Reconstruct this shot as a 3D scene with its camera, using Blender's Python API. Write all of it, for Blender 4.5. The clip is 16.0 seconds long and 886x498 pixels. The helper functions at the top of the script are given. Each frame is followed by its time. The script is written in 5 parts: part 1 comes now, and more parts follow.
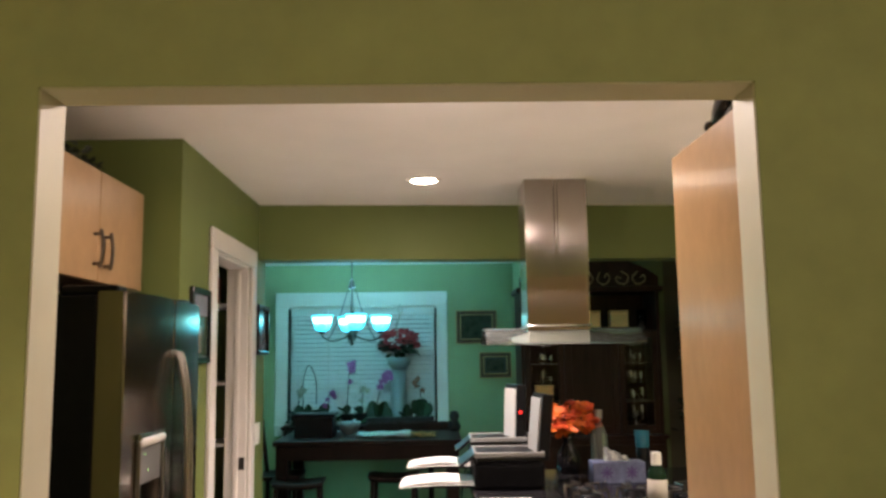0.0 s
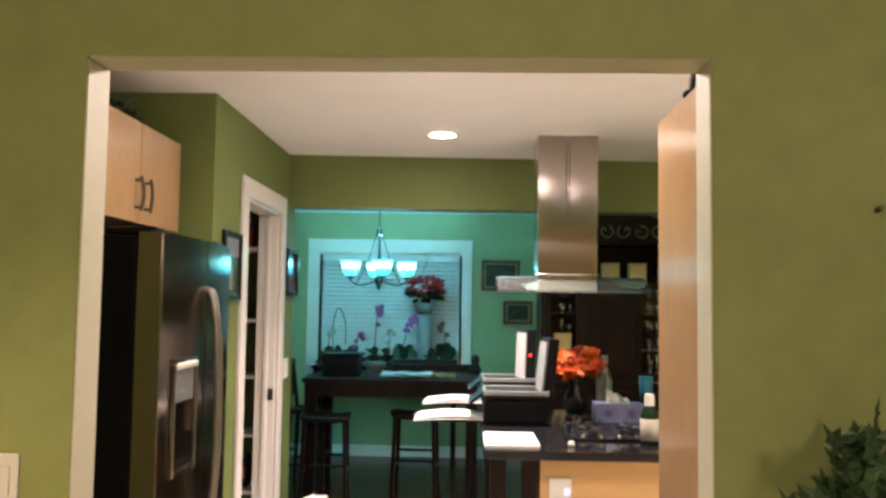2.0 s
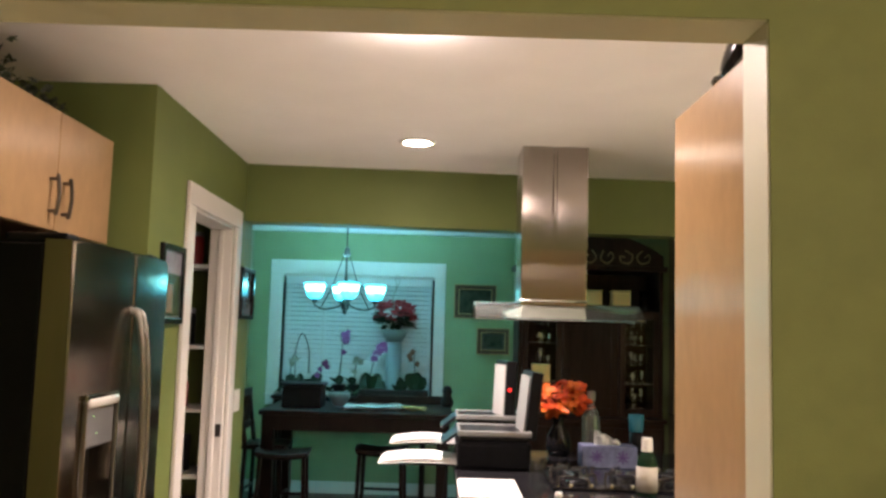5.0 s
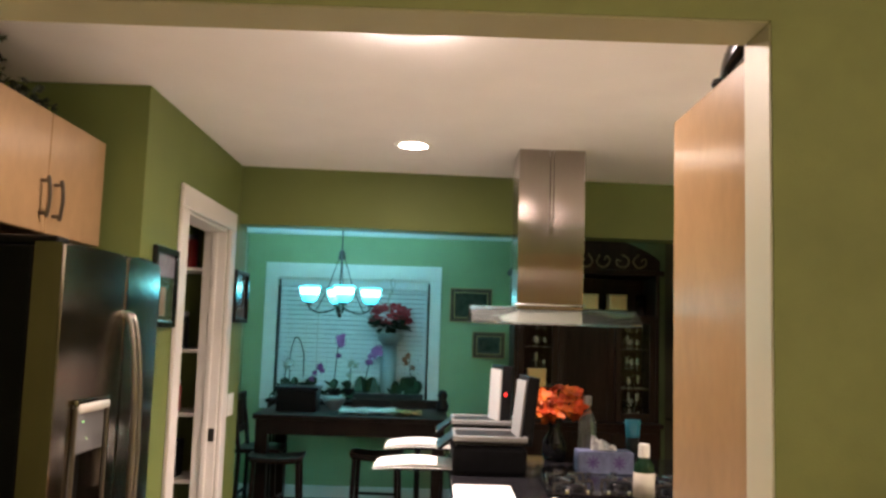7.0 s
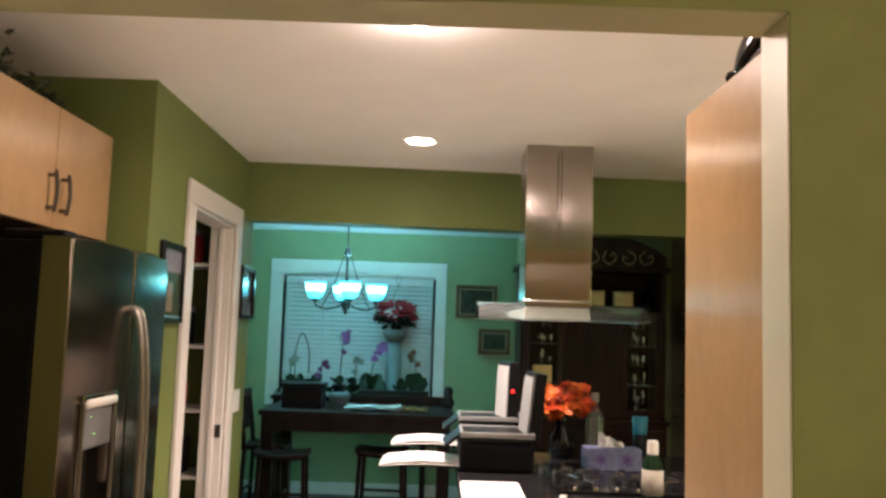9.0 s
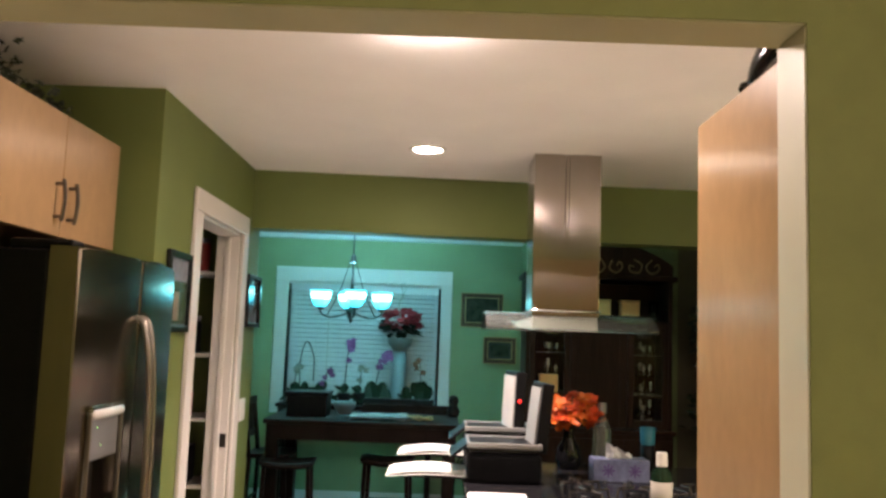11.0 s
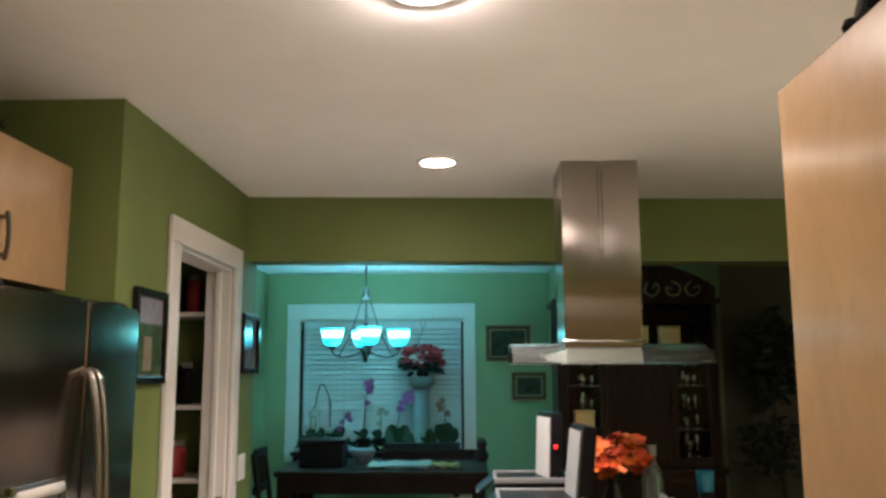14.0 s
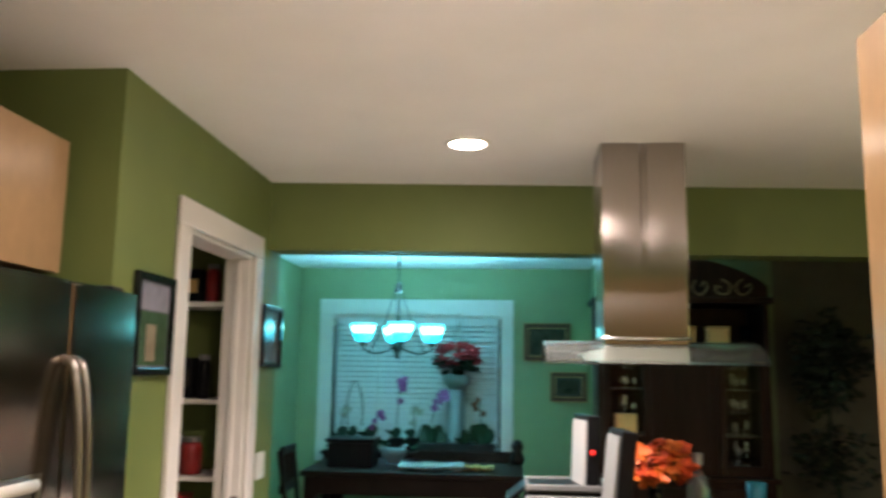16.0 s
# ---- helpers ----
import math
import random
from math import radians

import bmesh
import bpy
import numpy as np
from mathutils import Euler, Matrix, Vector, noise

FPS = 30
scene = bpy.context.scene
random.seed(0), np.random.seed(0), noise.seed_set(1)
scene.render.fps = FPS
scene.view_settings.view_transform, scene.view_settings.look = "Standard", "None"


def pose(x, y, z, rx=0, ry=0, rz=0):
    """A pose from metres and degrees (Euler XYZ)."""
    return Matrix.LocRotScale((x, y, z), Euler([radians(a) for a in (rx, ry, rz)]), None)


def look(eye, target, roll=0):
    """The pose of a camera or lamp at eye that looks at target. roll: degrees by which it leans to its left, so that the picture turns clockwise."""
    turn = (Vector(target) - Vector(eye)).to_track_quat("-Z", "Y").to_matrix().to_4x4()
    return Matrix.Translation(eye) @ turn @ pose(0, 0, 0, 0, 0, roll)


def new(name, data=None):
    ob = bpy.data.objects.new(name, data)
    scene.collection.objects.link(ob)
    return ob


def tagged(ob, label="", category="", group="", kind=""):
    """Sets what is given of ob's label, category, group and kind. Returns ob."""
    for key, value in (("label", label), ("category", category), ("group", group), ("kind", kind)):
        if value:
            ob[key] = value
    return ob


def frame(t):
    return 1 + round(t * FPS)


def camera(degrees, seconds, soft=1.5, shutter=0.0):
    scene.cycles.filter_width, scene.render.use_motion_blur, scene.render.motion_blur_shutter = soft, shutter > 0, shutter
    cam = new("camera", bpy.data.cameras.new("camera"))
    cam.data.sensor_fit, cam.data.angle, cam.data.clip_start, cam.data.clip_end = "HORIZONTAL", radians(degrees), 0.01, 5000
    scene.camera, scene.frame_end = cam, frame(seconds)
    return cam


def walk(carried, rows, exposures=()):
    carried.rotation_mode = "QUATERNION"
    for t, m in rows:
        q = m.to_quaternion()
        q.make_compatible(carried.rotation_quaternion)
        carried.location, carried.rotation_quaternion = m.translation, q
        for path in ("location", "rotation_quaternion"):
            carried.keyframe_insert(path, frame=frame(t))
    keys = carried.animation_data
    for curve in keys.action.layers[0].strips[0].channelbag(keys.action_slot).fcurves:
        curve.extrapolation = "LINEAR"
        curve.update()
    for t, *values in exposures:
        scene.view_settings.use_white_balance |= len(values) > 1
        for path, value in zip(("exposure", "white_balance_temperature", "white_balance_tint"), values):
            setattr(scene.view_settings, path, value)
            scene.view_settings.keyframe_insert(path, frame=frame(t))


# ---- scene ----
cam = camera(56.0, 16.0, soft=2.8, shutter=0.6)
PATH = [
    (0, (0.403, 0.182, 1.552), (0.433, 2.166, 1.804), -0.8),
    (0.5, (0.468, 0.048, 1.546), (0.444, 2.038, 1.742), 0.8),
    (1, (0.511, -0.076, 1.516), (0.475, 1.922, 1.602), 0.5),
    (1.5, (0.514, -0.097, 1.528), (0.455, 1.899, 1.63), -0.2),
    (2, (0.518, -0.078, 1.528), (0.456, 1.917, 1.659), 0.8),
    (2.5, (0.502, -0.001, 1.529), (0.441, 1.992, 1.676), 0.8),
    (3, (0.453, 0.118, 1.548), (0.367, 2.114, 1.639), -0.5),
    (3.5, (0.416, 0.214, 1.542), (0.427, 2.207, 1.705), -0.7),
    (4, (0.488, 0.302, 1.537), (0.544, 2.293, 1.716), 0.4),
    (4.2, (0.511, 0.324, 1.534), (0.525, 2.315, 1.726), 1.3),
    (6.3, (0.478, 0.444, 1.534), (0.509, 2.434, 1.732), 2.6),
    (6.5, (0.488, 0.437, 1.533), (0.532, 2.426, 1.732), 2.6),
    (7, (0.5, 0.423, 1.539), (0.515, 2.413, 1.742), 1.8),
    (7.5, (0.489, 0.424, 1.539), (0.497, 2.412, 1.759), 1.8),
    (8, (0.483, 0.43, 1.538), (0.501, 2.419, 1.75), 1.6),
    (8.5, (0.48, 0.439, 1.532), (0.499, 2.428, 1.741), 1.7),
    (9, (0.484, 0.44, 1.534), (0.49, 2.431, 1.73), 1.9),
    (11.5, (0.466, 0.469, 1.546), (0.456, 2.458, 1.761), 2.2),
    (12, (0.447, 0.534, 1.551), (0.379, 2.521, 1.769), 2.0),
    (12.5, (0.386, 0.712, 1.572), (0.384, 2.689, 1.872), 1.8),
    (13, (0.425, 0.816, 1.566), (0.431, 2.799, 1.821), -0.0),
    (13.5, (0.497, 0.876, 1.562), (0.416, 2.858, 1.813), -1.1),
    (14, (0.497, 0.964, 1.566), (0.437, 2.941, 1.859), -0.2),
    (14.5, (0.484, 1.056, 1.573), (0.482, 3.034, 1.868), -0.4),
    (15, (0.445, 1.119, 1.572), (0.476, 3.099, 1.848), -0.0),
    (15.5, (0.449, 1.185, 1.548), (0.487, 3.162, 1.851), -0.3),
    (16, (0.549, 1.211, 1.556), (0.382, 3.183, 1.848), 0.9),
]
walk(cam, [(t, look(eye, target, roll)) for t, eye, target, roll in PATH], [(0, 0.40, 6800, 14), (0.5, 0.54, 6700, 12), (1.0, 0.85, 6600, 13), (2.0, 0.80, 6600, 13), (2.5, 0.80, 6600, 13), (3.2, 0.85, 6650, 13), (4.2, 0.74, 6700, 14), (6.5, 0.52, 6950, 16), (12.0, 0.52, 6850, 15), (12.7, 0.32, 6600, 11), (14.3, 0.20, 6450, 9), (15.2, 0.38, 6350, 8), (16.0, 0.52, 6450, 10)])

# ---- light ----
world = bpy.data.worlds.new("night")
scene.world = world
world.use_nodes = True
world.node_tree.nodes["Background"].inputs[0].default_value = (0.02, 0.03, 0.06, 1)
world.node_tree.nodes["Background"].inputs[1].default_value = 0.1


def lamp(name, kind, place, power, colour, size=0.1, aim=None, label="", spread=None):
    data = bpy.data.lights.new(name, kind)
    data.energy, data.color = power, colour
    if kind == "AREA":
        data.shape, data.size = "DISK", size
        if spread:
            data.spread = radians(spread)
    else:
        data.shadow_soft_size = size
        if kind == "SPOT":
            data.spot_size, data.spot_blend = radians(spread), 1.0
    ob = new(name, data)
    ob.matrix_world = look(place, aim) if aim else pose(*place)
    return ob


WARM = (1.0, 0.83, 0.785)
# unseen front room cans, added to light the wall round the opening
ADDED_FRONT_CANS = ((0.0, -1.1), (2.2, -1.1))
# the last two cans are added out of view to brighten the ceiling
CAN_AND_FILL_SPOTS = ((0.372, 4.356), (0.396, 2.763), (2.75, 3.15), (3.20, 2.50))
for (cx, cy), watts, cone in zip(CAN_AND_FILL_SPOTS, (205, 28, 250, 220), (104, 172, 124, 124)):
    can = lamp("can_or_fill_lamp", "SPOT", (cx, cy, 2.405), watts, WARM, 0.05, (cx, cy, 0), spread=cone)
    can.data.spot_blend = 0.4 if cone > 160 else 1.0
# the flood bulbs hang a little below their rings and shine sideways too
# side lamps streak the hood's steel; the last two sit in added cans
for spot, watts in zip(CAN_AND_FILL_SPOTS[1:], (11, 6, 6)):
    lamp("flood_side_fill", "POINT", (*spot, 2.420), watts, WARM, 0.010)
# added bulb that brightens the wall left of the opening
lamp("unseen_floor_lamp_bulb", "POINT", (-0.92, 0.38, 1.74), 17, (1.0, 0.82, 0.57), 0.03)
for (cx, cy), watts in zip(ADDED_FRONT_CANS, (25, 29)):
    lamp("added_front_lamp", "POINT", (cx, cy, 2.38), watts, (1.0, 0.80, 0.70), 0.04)

# ---- materials ----


def material(name, colour, rough=0.5, metal=0.0, grain=0.0, scale=8.0, bump=0.0, bump_scale=200.0, stretch=(1, 1, 1), coat=0.0, brushed=0.0,
             spec=0.5, random_tone=0.0, second=None, clear=0.0, ior=1.45, rough_var=0.0):
    m = bpy.data.materials.new(name)
    m.use_nodes = True
    n, l = m.node_tree.nodes, m.node_tree.links
    b = n["Principled BSDF"]
    b.inputs["Base Color"].default_value = (*colour, 1)
    b.inputs["Roughness"].default_value = rough
    b.inputs["Metallic"].default_value = metal
    b.inputs["Specular IOR Level"].default_value = spec
    b.inputs["Coat Weight"].default_value = coat
    b.inputs["Transmission Weight"].default_value = clear
    b.inputs["IOR"].default_value = ior
    at = n.new("ShaderNodeTexCoord")
    mp = n.new("ShaderNodeMapping")
    mp.inputs["Scale"].default_value = stretch
    l.new(at.outputs["Object"], mp.inputs["Vector"])
    if grain or second:
        fine, wide = n.new("ShaderNodeTexNoise"), n.new("ShaderNodeTexNoise")
        fine.inputs["Scale"].default_value, fine.inputs["Detail"].default_value = scale, 6
        wide.inputs["Scale"].default_value, wide.inputs["Detail"].default_value = scale * 0.14, 3
        mix = n.new("ShaderNodeMath")
        mix.operation = "ADD"
        l.new(mp.outputs[0], fine.inputs["Vector"])
        l.new(mp.outputs[0], wide.inputs["Vector"])
        l.new(fine.outputs["Fac"], mix.inputs[0])
        l.new(wide.outputs["Fac"], mix.inputs[1])
        ramp = n.new("ShaderNodeMapRange")
        ramp.inputs["From Min"].default_value, ramp.inputs["From Max"].default_value = 0.65, 1.35
        last = mix.outputs[0]
        if random_tone:
            info, add = n.new("ShaderNodeObjectInfo"), n.new("ShaderNodeMath")
            add.operation = "MULTIPLY_ADD"
            l.new(info.outputs["Random"], add.inputs[0])
            add.inputs[1].default_value = random_tone
            l.new(last, add.inputs[2])
            last = add.outputs[0]
        l.new(last, ramp.inputs["Value"])
        tone = n.new("ShaderNodeMix")
        tone.data_type = "RGBA"
        lo = [c * (1 - grain) for c in colour]
        hi = second or [min(1, c * (1 + grain)) for c in colour]
        tone.inputs["A"].default_value, tone.inputs["B"].default_value = (*lo, 1), (*hi, 1)
        l.new(ramp.outputs[0], tone.inputs["Factor"])
        l.new(tone.outputs["Result"], b.inputs["Base Color"])
        if rough_var:
            rr = n.new("ShaderNodeMapRange")
            rr.inputs["To Min"].default_value, rr.inputs["To Max"].default_value = rough - rough_var, rough + rough_var
            l.new(ramp.outputs[0], rr.inputs["Value"])
            l.new(rr.outputs[0], b.inputs["Roughness"])
    if brushed:
        tan = n.new("ShaderNodeTangent")
        tan.direction_type, tan.axis = "RADIAL", "Z"
        b.inputs["Anisotropic"].default_value = brushed
        l.new(tan.outputs[0], b.inputs["Tangent"])
    if bump:
        tex, bp = n.new("ShaderNodeTexNoise"), n.new("ShaderNodeBump")
        tex.inputs["Scale"].default_value, tex.inputs["Detail"].default_value = bump_scale, 4
        bp.inputs["Strength"].default_value, bp.inputs["Distance"].default_value = bump, 0.002
        l.new(mp.outputs[0], tex.inputs["Vector"])
        l.new(tex.outputs["Fac"], bp.inputs["Height"])
        l.new(bp.outputs[0], b.inputs["Normal"])
    return m


def glowing(name, colour, strength):
    m = bpy.data.materials.new(name)
    m.use_nodes = True
    b = m.node_tree.nodes["Principled BSDF"]
    b.inputs["Base Color"].default_value = (0.8, 0.8, 0.8, 1)
    b.inputs["Emission Color"].default_value = (*colour, 1)
    b.inputs["Emission Strength"].default_value = strength
    return m


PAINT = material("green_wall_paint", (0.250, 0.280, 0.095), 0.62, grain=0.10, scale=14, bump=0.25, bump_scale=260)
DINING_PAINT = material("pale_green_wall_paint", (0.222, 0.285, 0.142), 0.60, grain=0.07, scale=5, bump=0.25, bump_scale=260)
# kitchen walls: a darker copy of the wall green, their dimness mixed in
SHADED_KITCHEN_PAINT = material("shaded_green_wall_paint", (0.135, 0.170, 0.045), 0.60, grain=0.07, scale=5, bump=0.25, bump_scale=260)
WHITE = material("white_trim_paint", (0.64, 0.60, 0.55), 0.38, grain=0.05, scale=7, bump=0.08)
CEIL = material("ceiling_paint", (0.87, 0.84, 0.80), 0.8, grain=0.04, scale=4, bump=0.4, bump_scale=150)
MAPLE = material("maple_veneer", (0.365, 0.226, 0.112), 0.30, grain=0.11, scale=20, stretch=(1.6, 1.6, 0.9), brushed=0.85, spec=0.40)
MAPLE_X = material("maple_veneer_crosswise", (0.54, 0.335, 0.15), 0.40, grain=0.06, scale=9, stretch=(0.6, 5, 5), bump=0.04)
STEEL = material("brushed_steel", (0.37, 0.33, 0.295), 0.185, 1.0, grain=0.05, scale=14, stretch=(60, 60, 0.8), brushed=1.0)
FRIDGE_STEEL = material("fridge_steel", (0.33, 0.275, 0.222), 0.20, 1.0, grain=0.04, scale=14, stretch=(60, 60, 0.8), brushed=0.7)
PALE_STEEL = material("pale_satin_steel", (0.40, 0.38, 0.35), 0.42, 0.6, grain=0.05, scale=20)
PRINTER_BLACK = material("printer_plastic", (0.006, 0.006, 0.007), 0.5, spec=0.05, grain=0.3, scale=30)
LID_WHITE = material("scanner_lid_lining", (0.50, 0.49, 0.47), 0.6, grain=0.04, scale=14)
HANDLE = material("satin_handle", (0.30, 0.27, 0.24), 0.3, 1.0, grain=0.05, scale=20)
FROSTED = material("frosted_glass", (0.26, 0.30, 0.31), 0.35, clear=0.5)
CHROME = material("satin_chrome", (0.72, 0.70, 0.67), 0.16, 1.0, grain=0.04, scale=20)
BRONZE = material("dark_bronze", (0.06, 0.055, 0.05), 0.35, 1.0, grain=0.1, scale=30)
NICKEL = material("dark_nickel", (0.16, 0.14, 0.13), 0.3, 1.0, grain=0.1, scale=30)
BLACK = material("black_plastic", (0.007, 0.007, 0.008), 0.36, spec=0.15, grain=0.2, scale=30, bump=0.1, bump_scale=500)
GLOSS_BLACK = material("gloss_black", (0.008, 0.008, 0.009), 0.1, grain=0.2, scale=20)
GRANITE = material("black_granite", (0.012, 0.012, 0.014), 0.09, grain=0.3, scale=90, second=(0.022, 0.021, 0.024))
DARK_WOOD = material("espresso_wood", (0.016, 0.009, 0.007), 0.42, spec=0.16, grain=0.35, scale=10, stretch=(5, 5, 0.7), bump=0.05)
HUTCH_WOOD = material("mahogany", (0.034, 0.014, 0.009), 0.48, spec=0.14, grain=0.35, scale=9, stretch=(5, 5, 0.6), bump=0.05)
# unseen floors, chosen pale to throw light up at ceiling and opening
TILE = material("pale_floor_tile", (0.76, 0.73, 0.68), 0.35, grain=0.10, scale=6, random_tone=0.25, bump=0.05)
CARPET = material("beige_carpet", (0.62, 0.56, 0.46), 0.95, grain=0.15, scale=60, bump=0.5, bump_scale=300)
FLOOR_WOOD = material("dark_floor_board", (0.050, 0.026, 0.016), 0.26, grain=0.3, scale=8, stretch=(6, 0.7, 6), random_tone=0.3, bump=0.05)
PAPER = material("white_paper", (0.80, 0.79, 0.76), 0.7, grain=0.03, scale=12)
LABEL_PAPER = material("aged_label_paper", (0.42, 0.39, 0.33), 0.7, grain=0.1, scale=30)
WHITE_PLASTIC = material("white_plastic", (0.70, 0.68, 0.63), 0.42, grain=0.03, scale=20)
GREY_PLASTIC = material("grey_plastic", (0.34, 0.33, 0.32), 0.35, grain=0.06, scale=30)
SILVER_PLASTIC = material("silver_plastic", (0.26, 0.26, 0.26), 0.3, 0.5, grain=0.06, scale=30)
GLASS = material("clear_glass", (0.95, 0.98, 0.97), 0.02, clear=1.0)
GREEN_GLASS = material("green_glass", (0.03, 0.13, 0.06), 0.05, clear=0.85)
TINTED_GLASS = material("hood_glass", (0.72, 0.78, 0.74), 0.03, clear=0.97, ior=1.05)
LEAF = material("ivy_leaf", (0.030, 0.062, 0.020), 0.42, grain=0.4, scale=30, random_tone=0.5, bump=0.2, bump_scale=80)
DARK_LEAF = material("dusty_garland_leaf", (0.030, 0.040, 0.020), 0.6, grain=0.4, scale=30)
ORCHID_LEAF = material("orchid_leaf", (0.010, 0.026, 0.010), 0.5, spec=0.2, grain=0.3, scale=20)
RED_PETAL = material("red_petal", (0.30, 0.014, 0.018), 0.55, grain=0.4, scale=30)
ORANGE_PETAL = material("orange_petal", (0.75, 0.085, 0.012), 0.55, grain=0.5, scale=24, second=(0.85, 0.22, 0.03))
DEEP_PETAL = material("deep_red_petal", (0.55, 0.025, 0.010), 0.55, grain=0.5, scale=24, second=(0.75, 0.10, 0.012))
AMBER_PETAL = material("amber_petal", (0.85, 0.26, 0.03), 0.55, grain=0.5, scale=24, second=(0.80, 0.12, 0.012))
BOTTLE_GLASS = material("dusty_bottle_glass", (0.80, 0.84, 0.78), 0.06, clear=0.93)
PANE_GLASS = material("thin_cabinet_glass", (0.95, 0.97, 0.95), 0.02, clear=1.0, ior=1.12)
MOUNT = material("dark_velvet_mount", (0.05, 0.045, 0.035), 0.8, grain=0.2, scale=40)
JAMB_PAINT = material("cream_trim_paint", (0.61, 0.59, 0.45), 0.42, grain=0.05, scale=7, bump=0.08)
# paler than the wall: the light under the opening is in this tone
HEADER_LIT_PAINT = material("olive_paint_with_light", (0.40, 0.38, 0.22), 0.6, grain=0.07, scale=5, bump=0.25, bump_scale=260)
DULL_GILT = material("dull_gilt_carving", (0.26, 0.18, 0.09), 0.6, 0.3, grain=0.4, scale=25)
PALE_PETAL = material("pale_petal", (0.34, 0.36, 0.30), 0.5, grain=0.3, scale=30)
AMBER_BUD = material("dusky_bud", (0.20, 0.09, 0.05), 0.5, grain=0.3, scale=30)
PINK_PETAL = material("pink_petal", (0.24, 0.06, 0.20), 0.5, grain=0.3, scale=30)
STEM = material("plant_stem", (0.022, 0.034, 0.016), 0.5, grain=0.3, scale=40)
POT = material("dark_pot", (0.018, 0.016, 0.015), 0.5, spec=0.2, grain=0.3, scale=20)
FILLET = material("bright_gilt", (0.34, 0.22, 0.09), 0.45, 0.4, grain=0.3, scale=40)
GOLD = material("gilt_frame", (0.085, 0.040, 0.018), 0.5, 0.3, grain=0.4, scale=25, bump=0.3, bump_scale=120)
CANVAS = material("dark_painting", (0.006, 0.010, 0.006), 0.6, grain=0.6, scale=14, second=(0.075, 0.070, 0.045), spec=0.1, bump=0.2)
PRINT = material("grey_print", (0.08, 0.085, 0.09), 0.15, grain=0.5, scale=12, second=(0.24, 0.25, 0.27))
BLIND = material("white_blind_slat", (0.70, 0.72, 0.72), 0.45, grain=0.03, scale=10)
PURPLE_INK = material("purple_print", (0.06, 0.03, 0.13), 0.6, grain=0.2, scale=40)
BLUE_CARD = material("tissue_box_print", (0.09, 0.11, 0.20), 0.6, grain=0.3, scale=45, second=(0.15, 0.17, 0.28))
TEAL_CUP = material("teal_plastic", (0.01, 0.14, 0.20), 0.4, grain=0.1, scale=20)
BEIGE = material("beige_ceramic", (0.82, 0.52, 0.20), 0.4, grain=0.08, scale=14)
RED_TIN = material("red_packaging", (0.32, 0.025, 0.025), 0.4, grain=0.3, scale=20)
# wall colour darkened to hold the shade of the far right corner
SHADE_DARK_PAINT = material("shade_darkened_paint", (0.14, 0.125, 0.085), 0.7, grain=0.2, scale=4)
SILVERED = material("silvered_crystal", (0.90, 0.88, 0.84), 0.14, 0.8, grain=0.1, scale=60)
CRYSTAL = material("cut_crystal", (0.96, 0.96, 0.96), 0.03, clear=1.0)
TEAL = (0.02, 0.62, 0.86)
SHADE_GLOW = glowing("lit_frosted_shade", TEAL, 17.0)
# the frosted glass is brightest where the bulb sits behind it
_n, _l = SHADE_GLOW.node_tree.nodes, SHADE_GLOW.node_tree.links
_at, _sep, _ramp = _n.new("ShaderNodeTexCoord"), _n.new("ShaderNodeSeparateXYZ"), _n.new("ShaderNodeValToRGB")
_l.new(_at.outputs["Generated"], _sep.inputs[0])
_l.new(_sep.outputs["Z"], _ramp.inputs[0])
_ramp.color_ramp.elements[0].position, _ramp.color_ramp.elements[0].color = 0.0, (0.0, 0.07, 0.11, 1)
_ramp.color_ramp.elements[1].position, _ramp.color_ramp.elements[1].color = 1.0, (0.0, 0.15, 0.22, 1)
for _at_z, _tint in ((0.44, (0.0, 0.20, 0.28, 1)), (0.60, (0.16, 0.60, 0.60, 1)), (0.78, (0.16, 0.60, 0.60, 1)), (0.90, (0.0, 0.26, 0.34, 1))):
    _ramp.color_ramp.elements.new(_at_z).color = _tint
_l.new(_ramp.outputs[0], _n["Principled BSDF"].inputs["Emission Color"])
BULB_GLOW = glowing("lit_bulb", (0.20, 0.72, 0.97), 1200.0)
CAN_GLOW = glowing("lit_can", (1.0, 0.86, 0.74), 130.0)
RED_LED = glowing("red_indicator", (1.0, 0.02, 0.015), 1.6)
RED_LED.node_tree.nodes["Principled BSDF"].inputs["Base Color"].default_value = (0.25, 0.01, 0.01, 1)
BLUE_LED = glowing("violet_indicator", (0.28, 0.05, 1.0), 6.0)
GREEN_LED = glowing("green_indicator", (0.2, 1.0, 0.1), 1.5)

# ---- building helpers ----


def thing(name, place, label, category, group="", turn=0.0):
    ob = new(name)
    ob.location = place
    ob.rotation_euler = (0, 0, radians(turn))
    ob.empty_display_size = 0.05
    return tagged(ob, label, category, group)


def base_of(ob):
    total = Vector((0, 0, 0))
    while ob:
        total += ob.location
        ob = ob.parent
    return total


def part(name, bm, mat, parent=None, label="", smooth=False):
    me = bpy.data.meshes.new(name)
    if parent:
        bmesh.ops.translate(bm, verts=bm.verts, vec=-base_of(parent))
    bmesh.ops.recalc_face_normals(bm, faces=bm.faces)
    for f in bm.faces:
        f.smooth = smooth
    bm.to_mesh(me)
    bm.free()
    me.materials.append(mat)
    ob = new(name, me)
    if parent:
        ob.parent = parent
    if label:
        ob["label"] = label
    return ob


